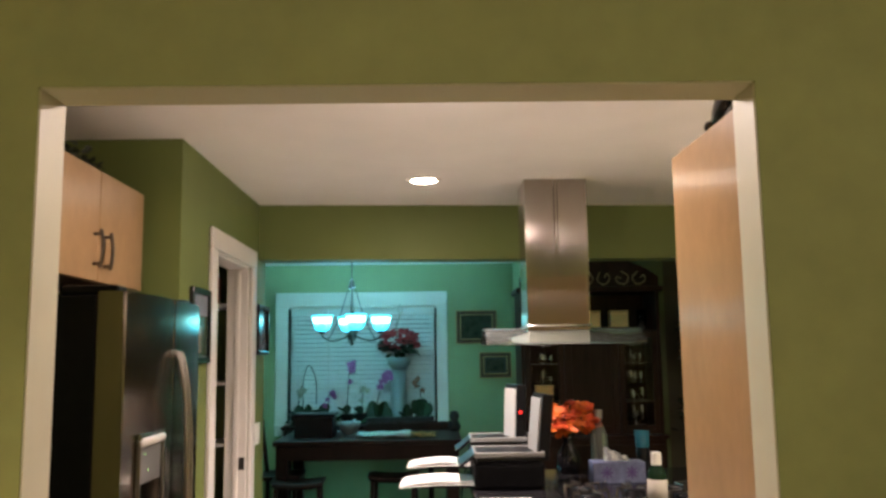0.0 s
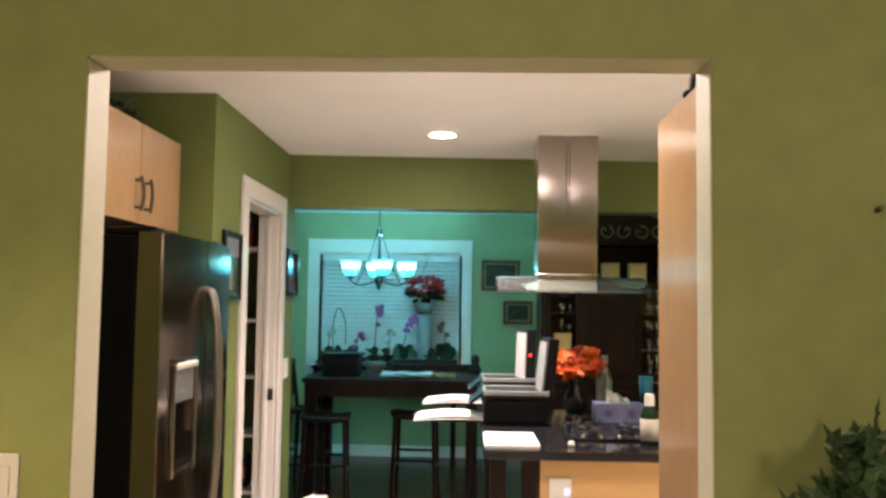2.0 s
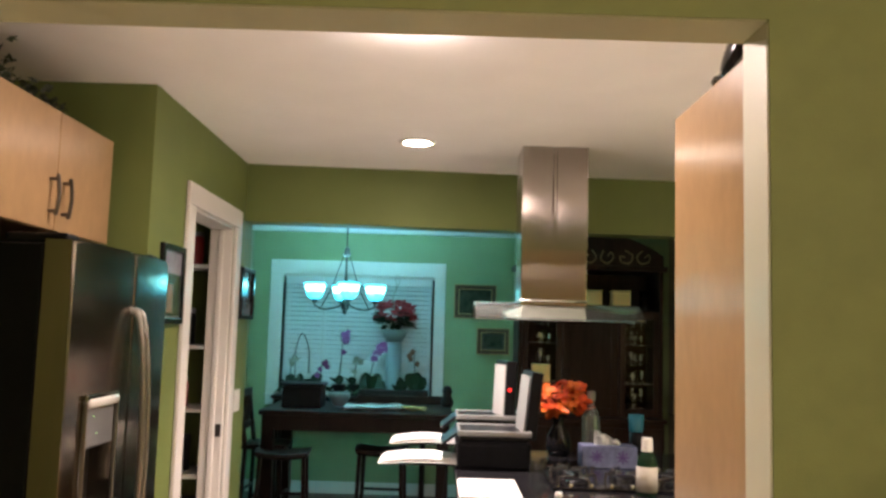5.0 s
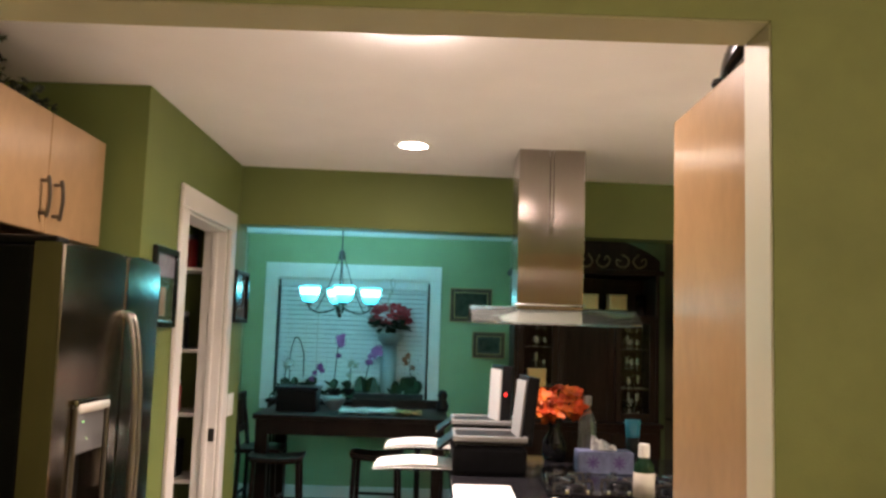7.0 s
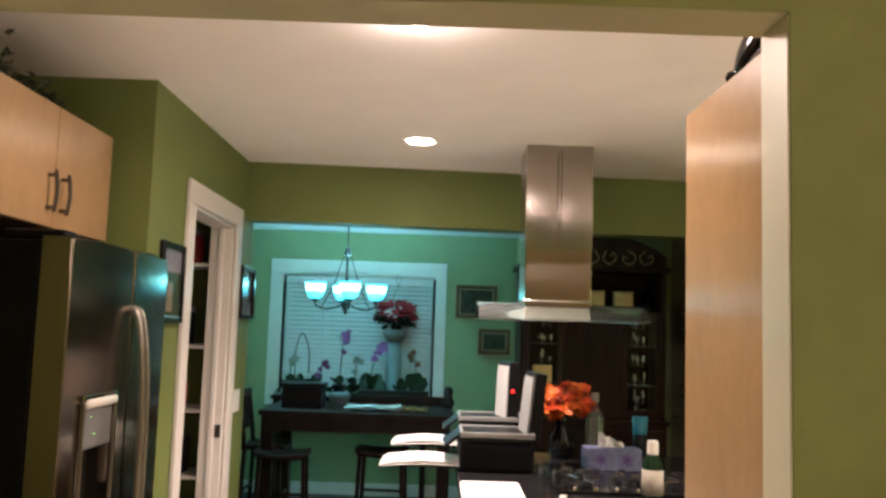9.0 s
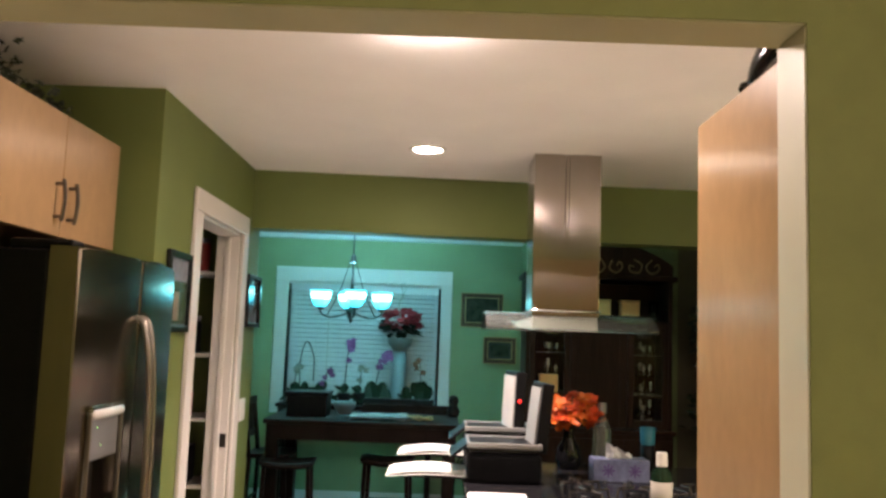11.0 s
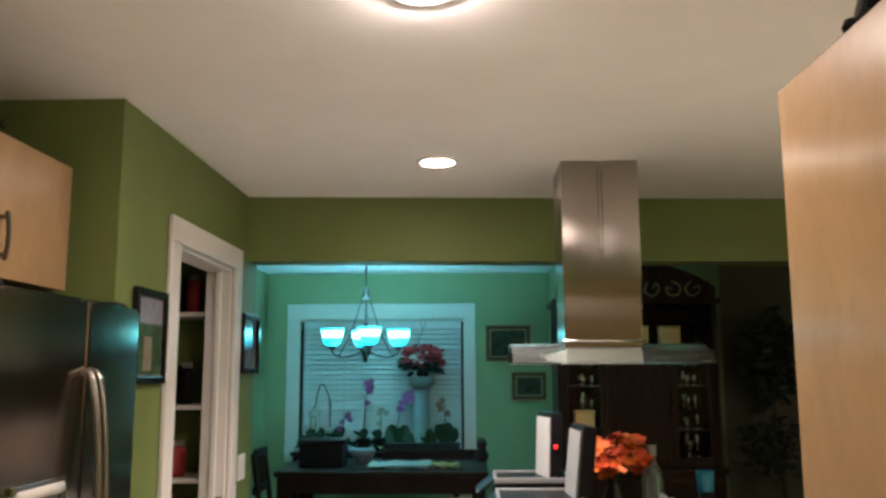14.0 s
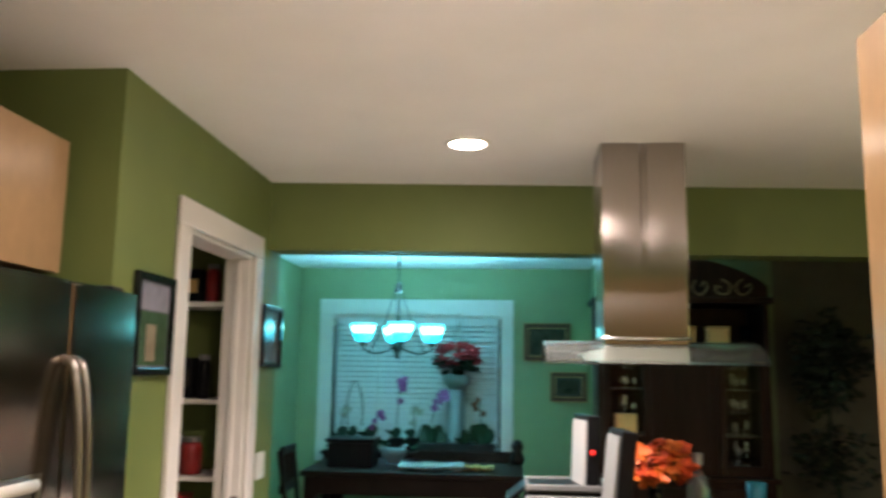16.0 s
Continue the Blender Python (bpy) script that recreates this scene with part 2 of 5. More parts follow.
def box(x0, y0, z0, x1, y1, z1, bevel=0.0, bm=None, seg=2):
    own = bmesh.new()
    bmesh.ops.create_cube(own, size=1)
    bmesh.ops.scale(own, verts=own.verts, vec=(abs(x1 - x0), abs(y1 - y0), abs(z1 - z0)))
    if bevel:
        bmesh.ops.bevel(own, geom=own.edges[:], offset=bevel, segments=seg, affect="EDGES", profile=0.5)
    bmesh.ops.translate(own, verts=own.verts, vec=((x0 + x1) / 2, (y0 + y1) / 2, (z0 + z1) / 2))
    return merge(bm, own)


def merge(bm, own):
    if bm is None:
        return own
    me = bpy.data.meshes.new("scratch")
    own.to_mesh(me)
    own.free()
    bm.from_mesh(me)
    bpy.data.meshes.remove(me)
    return bm


def lathe(profile, place=(0, 0, 0), seg=24, bm=None):
    """Profile of (radius, height) turned about z."""
    own = bmesh.new()
    rings = []
    for r, z in profile:
        if r < 1e-5:
            rings.append([own.verts.new((place[0], place[1], place[2] + z))])
        else:
            rings.append([own.verts.new((place[0] + r * math.cos(2 * math.pi * i / seg), place[1] + r * math.sin(2 * math.pi * i / seg), place[2] + z)) for i in range(seg)])
    for a, b in zip(rings, rings[1:]):
        for i in range(seg):
            j = (i + 1) % seg
            if len(a) == 1 and len(b) == 1:
                continue
            if len(a) == 1:
                own.faces.new((a[0], b[i], b[j]))
            elif len(b) == 1:
                own.faces.new((a[i], a[j], b[0]))
            else:
                own.faces.new((a[i], a[j], b[j], b[i]))
    return merge(bm, own)


def tube(points, radius, seg=8, bm=None, taper=None):
    own = bmesh.new()
    pts = [Vector(p) for p in points]
    rings = []
    side = None
    for i, p in enumerate(pts):
        d = (pts[min(i + 1, len(pts) - 1)] - pts[max(i - 1, 0)]).normalized()
        if side is None:
            side = d.orthogonal().normalized()
        side = (side - d * side.dot(d)).normalized()
        up = d.cross(side)
        r = radius if taper is None else radius + (taper - radius) * i / (len(pts) - 1)
        rings.append([own.verts.new(p + (side * math.cos(2 * math.pi * k / seg) + up * math.sin(2 * math.pi * k / seg)) * r) for k in range(seg)])
    for a, b in zip(rings, rings[1:]):
        for k in range(seg):
            own.faces.new((a[k], a[(k + 1) % seg], b[(k + 1) % seg], b[k]))
    own.faces.new(rings[0][::-1])
    own.faces.new(rings[-1])
    return merge(bm, own)


def curve_pts(ctrl, n=14):
    """A smooth line through the given points."""
    c = [Vector(p) for p in ctrl]
    c = [2 * c[0] - c[1]] + c + [2 * c[-1] - c[-2]]
    out = []
    for i in range(1, len(c) - 2):
        for k in range(n):
            t = k / n
            p0, p1, p2, p3 = c[i - 1:i + 3]
            out.append(0.5 * (2 * p1 + (p2 - p0) * t + (2 * p0 - 5 * p1 + 4 * p2 - p3) * t * t + (3 * p1 - p0 - 3 * p2 + p3) * t ** 3))
    return out + [c[-2]]


def leaf(bm, place, size, turn, tilt, roll, kind="oval"):
    """One bent leaf, laid from its foot."""
    m = Matrix.Translation(place) @ Euler((radians(tilt), radians(roll), radians(turn)), "ZYX").to_matrix().to_4x4()
    if kind == "ivy":
        outline = [(0, 0, 0), (-0.42, 0.05, -0.05), (-0.30, 0.38, 0.02), (-0.5, 0.62, -0.06), (-0.16, 0.66, 0.03), (0, 1.08, -0.08), (0.16, 0.66, 0.03), (0.5, 0.62, -0.06), (0.30, 0.38, 0.02), (0.42, 0.05, -0.05)]
    elif kind == "long":
        outline = [(0, 0, 0), (-0.10, 0.25, 0.03), (-0.13, 0.6, 0.0), (-0.07, 0.88, -0.10), (0, 1.0, -0.16), (0.07, 0.88, -0.10), (0.13, 0.6, 0.0), (0.10, 0.25, 0.03)]
    else:
        outline = [(0, 0, 0), (-0.28, 0.25, 0.04), (-0.34, 0.6, 0.03), (-0.18, 0.9, -0.04), (0, 1.0, -0.08), (0.18, 0.9, -0.04), (0.34, 0.6, 0.03), (0.28, 0.25, 0.04)]
    mid = bm.verts.new(m @ (Vector((0, 0.5, -0.06)) * size))
    vs = [bm.verts.new(m @ (Vector(p) * size)) for p in outline]
    for a, b in zip(vs, vs[1:] + vs[:1]):
        bm.faces.new((mid, a, b))


def structure(name, bm, mat, label, category, parent=None):
    ob = part(name, bm, mat, parent)
    return tagged(ob, label, category, kind="structure")


# ---- structure ----
FRONT_Y0, FRONT_Y1 = 1.82, 1.94
OPEN_X0, OPEN_X1, OPEN_Z = -0.380, 1.066, 2.100
WALL_X, BEAM_Y, FAR_Y, TOP = -0.600, 5.03, 8.33, 2.44


def wall(name, blocks, label, mat=SHADED_KITCHEN_PAINT):
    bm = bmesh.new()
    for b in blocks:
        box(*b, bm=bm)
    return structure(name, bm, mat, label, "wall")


front = bmesh.new()
for b in ((-2.9, FRONT_Y0, 0, OPEN_X0 - 0.004, FRONT_Y1, TOP), (OPEN_X1 + 0.004, FRONT_Y0, 0, 3.7, FRONT_Y1, TOP), (OPEN_X0 - 0.004, FRONT_Y0, OPEN_Z, OPEN_X1 + 0.004, FRONT_Y1, TOP)):
    box(*b, bm=front)
structure("wall_front", front, PAINT, "olive green painted wall with a wide cased kitchen opening", "wall")
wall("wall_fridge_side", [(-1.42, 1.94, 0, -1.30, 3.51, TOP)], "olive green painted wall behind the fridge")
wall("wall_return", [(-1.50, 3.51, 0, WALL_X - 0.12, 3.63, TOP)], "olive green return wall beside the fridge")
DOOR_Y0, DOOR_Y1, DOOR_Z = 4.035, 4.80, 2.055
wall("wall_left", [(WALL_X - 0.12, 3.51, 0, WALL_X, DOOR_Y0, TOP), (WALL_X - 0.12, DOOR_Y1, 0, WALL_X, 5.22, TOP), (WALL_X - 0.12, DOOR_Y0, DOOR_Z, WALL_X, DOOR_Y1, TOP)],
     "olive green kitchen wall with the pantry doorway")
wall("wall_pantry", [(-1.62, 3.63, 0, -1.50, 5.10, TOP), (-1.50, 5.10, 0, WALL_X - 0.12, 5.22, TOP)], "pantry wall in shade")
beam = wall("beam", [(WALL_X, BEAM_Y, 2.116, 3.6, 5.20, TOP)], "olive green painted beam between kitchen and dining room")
for v in beam.data.vertices:
    v.co.y += 0.062 * (v.co.x - WALL_X)   # it runs slightly askew
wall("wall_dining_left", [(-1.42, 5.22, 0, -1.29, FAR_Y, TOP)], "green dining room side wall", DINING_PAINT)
WX0, WX1, WZ0, WZ1 = -1.000, 0.462, 0.905, 2.035
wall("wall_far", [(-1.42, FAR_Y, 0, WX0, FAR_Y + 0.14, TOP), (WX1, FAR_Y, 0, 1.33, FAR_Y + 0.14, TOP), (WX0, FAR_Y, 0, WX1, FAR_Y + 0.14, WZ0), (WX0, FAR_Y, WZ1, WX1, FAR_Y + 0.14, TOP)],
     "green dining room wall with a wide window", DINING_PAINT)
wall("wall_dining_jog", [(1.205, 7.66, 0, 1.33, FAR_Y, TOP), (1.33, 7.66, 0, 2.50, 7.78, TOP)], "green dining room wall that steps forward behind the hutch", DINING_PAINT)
# added hall behind the dining room; its walls and the end wall are painted shade-dark
wall("wall_hall", [(2.38, 7.78, 0, 2.50, 9.6, TOP), (2.50, 9.6, 0, 3.72, 9.72, TOP), (3.60, 5.2, 0, 3.72, 9.6, TOP)], "added hall wall in a shade-darkened colour", SHADE_DARK_PAINT)
wall("wall_hall_end", [(2.50, 7.70, 0, 3.60, 7.82, TOP)], "dining room wall with the corner's shade in its colour", SHADE_DARK_PAINT)
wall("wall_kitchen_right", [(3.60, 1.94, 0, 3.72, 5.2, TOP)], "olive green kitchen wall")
wall("wall_front_room", [(-2.9, -3.1, 0, 3.7, -2.98, TOP), (-3.02, -3.1, 0, -2.9, 1.94, TOP), (3.7, -3.1, 0, 3.82, 1.94, TOP)], "olive green front room wall", PAINT)
for name, b in (("ceiling_kitchen", (-1.6, FRONT_Y1, TOP, 3.72, 5.20, TOP + 0.1)), ("ceiling_dining", (-1.6, 5.20, TOP, 3.72, 9.72, TOP + 0.1)), ("ceiling_front_room", (-3.02, -3.1, TOP, 3.82, FRONT_Y1, TOP + 0.1))):
    structure(name, box(*b), CEIL, "off-white textured ceiling", "ceiling")

# white liners of the kitchen opening
for x0, x1 in ((OPEN_X0 - 0.004, OPEN_X0), (OPEN_X1, OPEN_X1 + 0.004)):
    inset = 0.001 if x0 < 0 else 0.0
    structure("trim", box(x0 + 0.001 - inset, FRONT_Y0 + 0.004, OPEN_Z - 0.045, x1 - inset, FRONT_Y1 - 0.004, OPEN_Z - 0.0046), HEADER_LIT_PAINT, "corner of the kitchen opening, its light mixed into the olive", "door jamb")
    liner = box(x0, FRONT_Y0 + 0.004, 0, x1, FRONT_Y1 - 0.002, OPEN_Z - 0.0045)
    for v in liner.verts:
        if v.co.z > 1 and v.co.y < FRONT_Y0 + 0.06:
            v.co.z -= 0.032
    structure("jamb", liner, JAMB_PAINT, "off-white painted side of the kitchen opening", "door jamb")
structure("trim", box(OPEN_X0, FRONT_Y0 + 0.004, OPEN_Z - 0.004, OPEN_X1, FRONT_Y1 - 0.002, OPEN_Z), HEADER_LIT_PAINT, "underside of the kitchen opening, its light mixed into the olive", "door jamb")


# ---- kitchen ----
def can_light(x, y):
    root = thing("recessed_light", (x, y, TOP), "lit recessed ceiling can light, real or added, with a white trim ring", "ceiling light", "recessed kitchen lights")
    part("trim_ring", lathe([(0.066, -0.001), (0.070, -0.010), (0.086, -0.008), (0.092, -0.001)], (x, y, TOP), 32), WHITE_PLASTIC, root, smooth=True)
    part("bulb", lathe([(0.0, -0.016), (0.02, -0.015), (0.040, -0.011), (0.056, -0.005), (0.064, -0.001)], (x, y, TOP), 32), CAN_GLOW, root, "glowing lamp face", smooth=True)


# builds the two added cans as well
for cx, cy in CAN_AND_FILL_SPOTS:
    can_light(cx, cy)


def casing_piece(name, b, parent):
    return part(name, box(*b, bevel=0.006), WHITE, parent)


# pantry doorway
door = thing("door_1", (WALL_X, 4.42, 0), "white cased pantry doorway standing open", "doorway")
door["kind"] = "structure"
px = WALL_X
casing_piece("casing", (px, DOOR_Y0 - 0.095, 0, px + 0.020, DOOR_Y0 + 0.006, DOOR_Z - 0.006), door)
casing_piece("casing", (px, DOOR_Y1 - 0.006, 0, px + 0.020, DOOR_Y1 + 0.095, DOOR_Z - 0.006), door)
casing_piece("casing", (px, DOOR_Y0 - 0.095, DOOR_Z - 0.006, px + 0.020, DOOR_Y1 + 0.095, DOOR_Z + 0.092), door)
casing_piece("jamb", (px - 0.122, DOOR_Y0 - 0.002, 0, px - 0.002, DOOR_Y0 + 0.018, DOOR_Z - 0.02), door)
casing_piece("jamb", (px - 0.122, DOOR_Y1 - 0.018, 0, px - 0.002, DOOR_Y1 + 0.002, DOOR_Z - 0.02), door)
casing_piece("head_jamb", (px - 0.122, DOOR_Y0, DOOR_Z - 0.02, px - 0.002, DOOR_Y1, DOOR_Z + 0.002), door)
casing_piece("door_stop", (px - 0.075, DOOR_Y1 - 0.030, 0, px - 0.045, DOOR_Y1 - 0.018, DOOR_Z - 0.02), door)
casing_piece("door_stop", (px - 0.075, DOOR_Y0 + 0.018, 0, px - 0.045, DOOR_Y0 + 0.030, DOOR_Z - 0.02), door)
part("strike_plate", box(px - 0.042, DOOR_Y1 - 0.021, 0.955, px - 0.012, DOOR_Y1 - 0.0175, 1.02), NICKEL, door, "dark metal strike plate")

# pantry shelves and goods
goods = random.Random(4)
for z in (0.42, 0.75, 1.09, 1.42, 1.85):
    shelf = structure("pantry_shelf", box(-1.50, 4.83, z - 0.02, -0.722, 5.10, z, 0.003), WHITE, "white painted pantry shelf", "shelf")
    x = -1.46
    while x < -0.84:
        w, hgt = goods.uniform(0.05, 0.11), goods.uniform(0.14, 0.25)
        y = goods.uniform(4.87, 4.92)
        if goods.random() < 0.5:
            g = thing("food_box", (x + w / 2, y + 0.06, z), "shop-bought food carton on a pantry shelf", "food box", "goods on the pantry shelves")
            part("carton", box(x, y, z + 0.001, x + w, y + 0.12, z + hgt, 0.003), goods.choice((RED_TIN, BLACK, CANVAS, GREY_PLASTIC, RED_TIN)), g)
            part("label_panel", box(x + 0.008, y - 0.002, z + hgt * 0.3, x + w - 0.008, y, z + hgt * 0.7), goods.choice((CANVAS, RED_TIN, BEIGE, BLACK)), g)
        else:
            r = w * 0.45
            g = thing("jar", (x + w / 2, y + r, z), "lidded jar on a pantry shelf", "jar", "goods on the pantry shelves")
            part("body", lathe([(0, 0.001), (r, 0.001), (r, hgt * 0.7), (r * 0.8, hgt * 0.8), (0, hgt * 0.8)], (x + w / 2, y + r, z), 16), goods.choice((RED_TIN, POT, CANVAS, BLACK)), g, smooth=True)
            part("lid", lathe([(0, hgt * 0.80), (r * 0.85, hgt * 0.80), (r * 0.85, hgt * 0.92), (0, hgt * 0.92)], (x + w / 2, y + r, z), 16), goods.choice((BLACK, SILVER_PLASTIC)), g)
        x += w + goods.uniform(0.008, 0.03)


# refrigerator, its doors towards +x
FX, FY0, FY1, FZ, SPLIT = -0.514, 2.695, 3.500, 1.757, 3.110
fridge = thing("refrigerator", (-0.9, 3.1, 0), "side-by-side stainless steel refrigerator with black sides and a dispenser", "refrigerator")
part("body", box(-1.28, FY0 + 0.004, 0.02, FX - 0.088, FY1 - 0.004, FZ - 0.01, 0.006), BLACK, fridge, "black cabinet")
part("hinge_cover", box(-0.72, FY0 + 0.02, FZ - 0.010, FX - 0.03, FY0 + 0.10, FZ + 0.020, 0.008), BLACK, fridge)
part("hinge_cover", box(-0.72, FY1 - 0.10, FZ - 0.010, FX - 0.03, FY1 - 0.02, FZ + 0.020, 0.008), BLACK, fridge)


def fridge_door(y0, y1, name, hole=None):
    """A softly bowed door leaf; a hole (y0, y1, z0, z1) is left open for the dispenser."""
    bm = bmesh.new()
    mid, half = (FY0 + FY1) / 2, (FY1 - FY0) / 2

    def bow(y):
        return FX + 0.022 * (1 - ((y - mid) / half) ** 2)
    ys = [y0 + (y1 - y0) * i / 12 for i in range(13)]
    zs = [0.10, FZ]
    if hole:
        ys = sorted(set(ys) | {hole[0], hole[1]})
        zs = [0.10, hole[2], hole[3], FZ]
    grid = {(i, k): bm.verts.new((bow(y), y, z)) for i, y in enumerate(ys) for k, z in enumerate(zs)}
    for i in range(len(ys) - 1):
        for k in range(len(zs) - 1):
            if hole and hole[0] - 1e-6 <= ys[i] and ys[i + 1] <= hole[1] + 1e-6 and k == 1:
                continue
            bm.faces.new((grid[i, k], grid[i + 1, k], grid[i + 1, k + 1], grid[i, k + 1]))
    rim = [e for e in bm.edges if e.is_boundary]
    made = bmesh.ops.extrude_edge_only(bm, edges=rim)["geom"]
    for v in (g for g in made if isinstance(g, bmesh.types.BMVert)):
        inside = hole and hole[0] - 1e-4 <= v.co.y <= hole[1] + 1e-4 and hole[2] - 1e-4 <= v.co.z <= hole[3] + 1e-4
        v.co.x = FX - (0.055 if inside else 0.082)
    edges = [e for e in bm.edges if len(e.link_faces) == 2 and e.calc_face_angle(0) > 0.8]
    bmesh.ops.bevel(bm, geom=edges, offset=0.008, segments=3, affect="EDGES")
    ob = part(name, bm, FRIDGE_STEEL, fridge)
    for p in ob.data.polygons:
        p.use_smooth = True
    ob.data.set_sharp_from_angle(angle=0.6)
    return ob


HOLE = (2.808, 3.022, 0.915, 1.300)
left_leaf = fridge_door(FY0, SPLIT - 0.003, "door", HOLE)
right_leaf = fridge_door(SPLIT + 0.003, FY1, "door")
part("dispenser_recess", box(FX - 0.060, HOLE[0], HOLE[2], FX - 0.054, HOLE[1], HOLE[3]), BLACK, left_leaf, "dark dispenser niche")
part("control_panel", box(FX - 0.05, HOLE[0] + 0.003, 1.165, FX + 0.016, HOLE[1] - 0.003, 1.297, 0.006), SILVER_PLASTIC, left_leaf, "silver control panel")
part("drip_tray", box(FX - 0.05, HOLE[0] + 0.003, HOLE[2] + 0.002, FX + 0.022, HOLE[1] - 0.003, HOLE[2] + 0.022, 0.005), CHROME, left_leaf)
part("trim", box(FX + 0.012, HOLE[0] - 0.012, HOLE[2], FX + 0.024, HOLE[0] - 0.001, HOLE[3], 0.003), HANDLE, left_leaf)
part("trim", box(FX + 0.014, HOLE[1] + 0.001, HOLE[2], FX + 0.025, HOLE[1] + 0.012, HOLE[3], 0.003), HANDLE, left_leaf)
part("trim", box(FX + 0.013, HOLE[0] - 0.012, HOLE[3] + 0.001, FX + 0.025, HOLE[1] + 0.012, HOLE[3] + 0.022, 0.003), CHROME, left_leaf)
# white tube draws the bright highlight along the top of the niche
part("hood", tube([(FX + 0.016, HOLE[0] + 0.004, 1.297), (FX + 0.016, HOLE[1] - 0.004, 1.297)], 0.016, 12), WHITE_PLASTIC, left_leaf, "white tube painted in for the highlight on the dispenser's top edge", smooth=True)
part("paddle", box(FX - 0.052, 2.890, 1.03, FX - 0.03, 2.940, 1.165, 0.006), GREY_PLASTIC, left_leaf)
part("indicator", box(FX + 0.016, 2.86, 1.255, FX + 0.0175, 2.863, 1.258), GREEN_LED, left_leaf, "tiny green light")
part("indicator", box(FX + 0.016, 2.89, 1.205, FX + 0.0175, 2.893, 1.208), GREEN_LED, left_leaf, "tiny green light")
for y, leaf_ob in ((SPLIT - 0.020, left_leaf), (SPLIT + 0.020, right_leaf)):
    pts = curve_pts([(FX + 0.018, y, 1.575), (FX + 0.050, y, 1.545), (FX + 0.074, y, 1.38), (FX + 0.082, y, 1.10), (FX + 0.074, y, 0.82), (FX + 0.050, y, 0.655), (FX + 0.018, y, 0.625)], 6)
    part("handle", tube(pts, 0.0105, 10), HANDLE, leaf_ob, "long bowed satin handle", smooth=True)


# wall cabinet above the refrigerator
def wall_cabinet():
    x, y0, y1, z0, z1 = -0.736, 2.605, 3.470, 1.815, 2.203
    root = thing("wall_cabinet", (-1.0, (y0 + y1) / 2, z0), "maple wall cabinet with two doors above the refrigerator", "cabinet")
    part("body", box(-1.30, y0, z0, x - 0.021, y1, z1, 0.002), MAPLE, root)
    mid = (y0 + y1) / 2
    for a, b, hy in ((y0 + 0.001, mid - 0.002, mid - 0.045), (mid + 0.002, y1 - 0.001, mid + 0.045)):
        d = part("door", box(x - 0.020, a, z0 + 0.001, x, b, z1 - 0.001, 0.003), MAPLE, root)
        hz0, hz1 = z0 + 0.045, z0 + 0.175
        bm = tube(curve_pts([(x + 0.023, hy, hz0), (x + 0.027, hy, hz0 + 0.02), (x + 0.031, hy, (hz0 + hz1) / 2), (x + 0.027, hy, hz1 - 0.02), (x + 0.023, hy, hz1)], 5), 0.0065, 8)
        for hz in (hz0 + 0.014, hz1 - 0.014):
            tube([(x - 0.001, hy, hz), (x + 0.025, hy, hz)], 0.0060, 8, bm)
        part("handle", bm, NICKEL, d, "dark bar handle")


wall_cabinet()


def garland():
    """Dusty leaves heaped on the wall cabinet."""
    rnd = random.Random(11)
    root = thing("ivy_garland", (-1.0, 2.95, 2.203), "dusty dark artificial ivy garland on the wall cabinet", "artificial plant")
    vine = curve_pts([(-0.95, 2.62, 2.22), (-0.98, 2.72, 2.30), (-0.90, 2.85, 2.25), (-0.98, 3.0, 2.27), (-0.88, 3.12, 2.22), (-0.92, 3.22, 2.212)], 8)
    part("vine", tube(vine, 0.006, 6), STEM, root)
    bm = bmesh.new()
    for i in range(900):
        t = rnd.random()
        y = 2.61 + 0.62 * t
        high = 2.212 + (0.150 * (1 - t) ** 0.8 + 0.02) * rnd.random() ** 1.4
        leaf(bm, (-0.92 + rnd.uniform(-0.16, 0.13), y, high), rnd.uniform(0.018, 0.034), rnd.uniform(0, 360), rnd.uniform(-50, 70), rnd.uniform(-50, 50), "ivy")
    part("leaves", bm, DARK_LEAF, root)


garland()


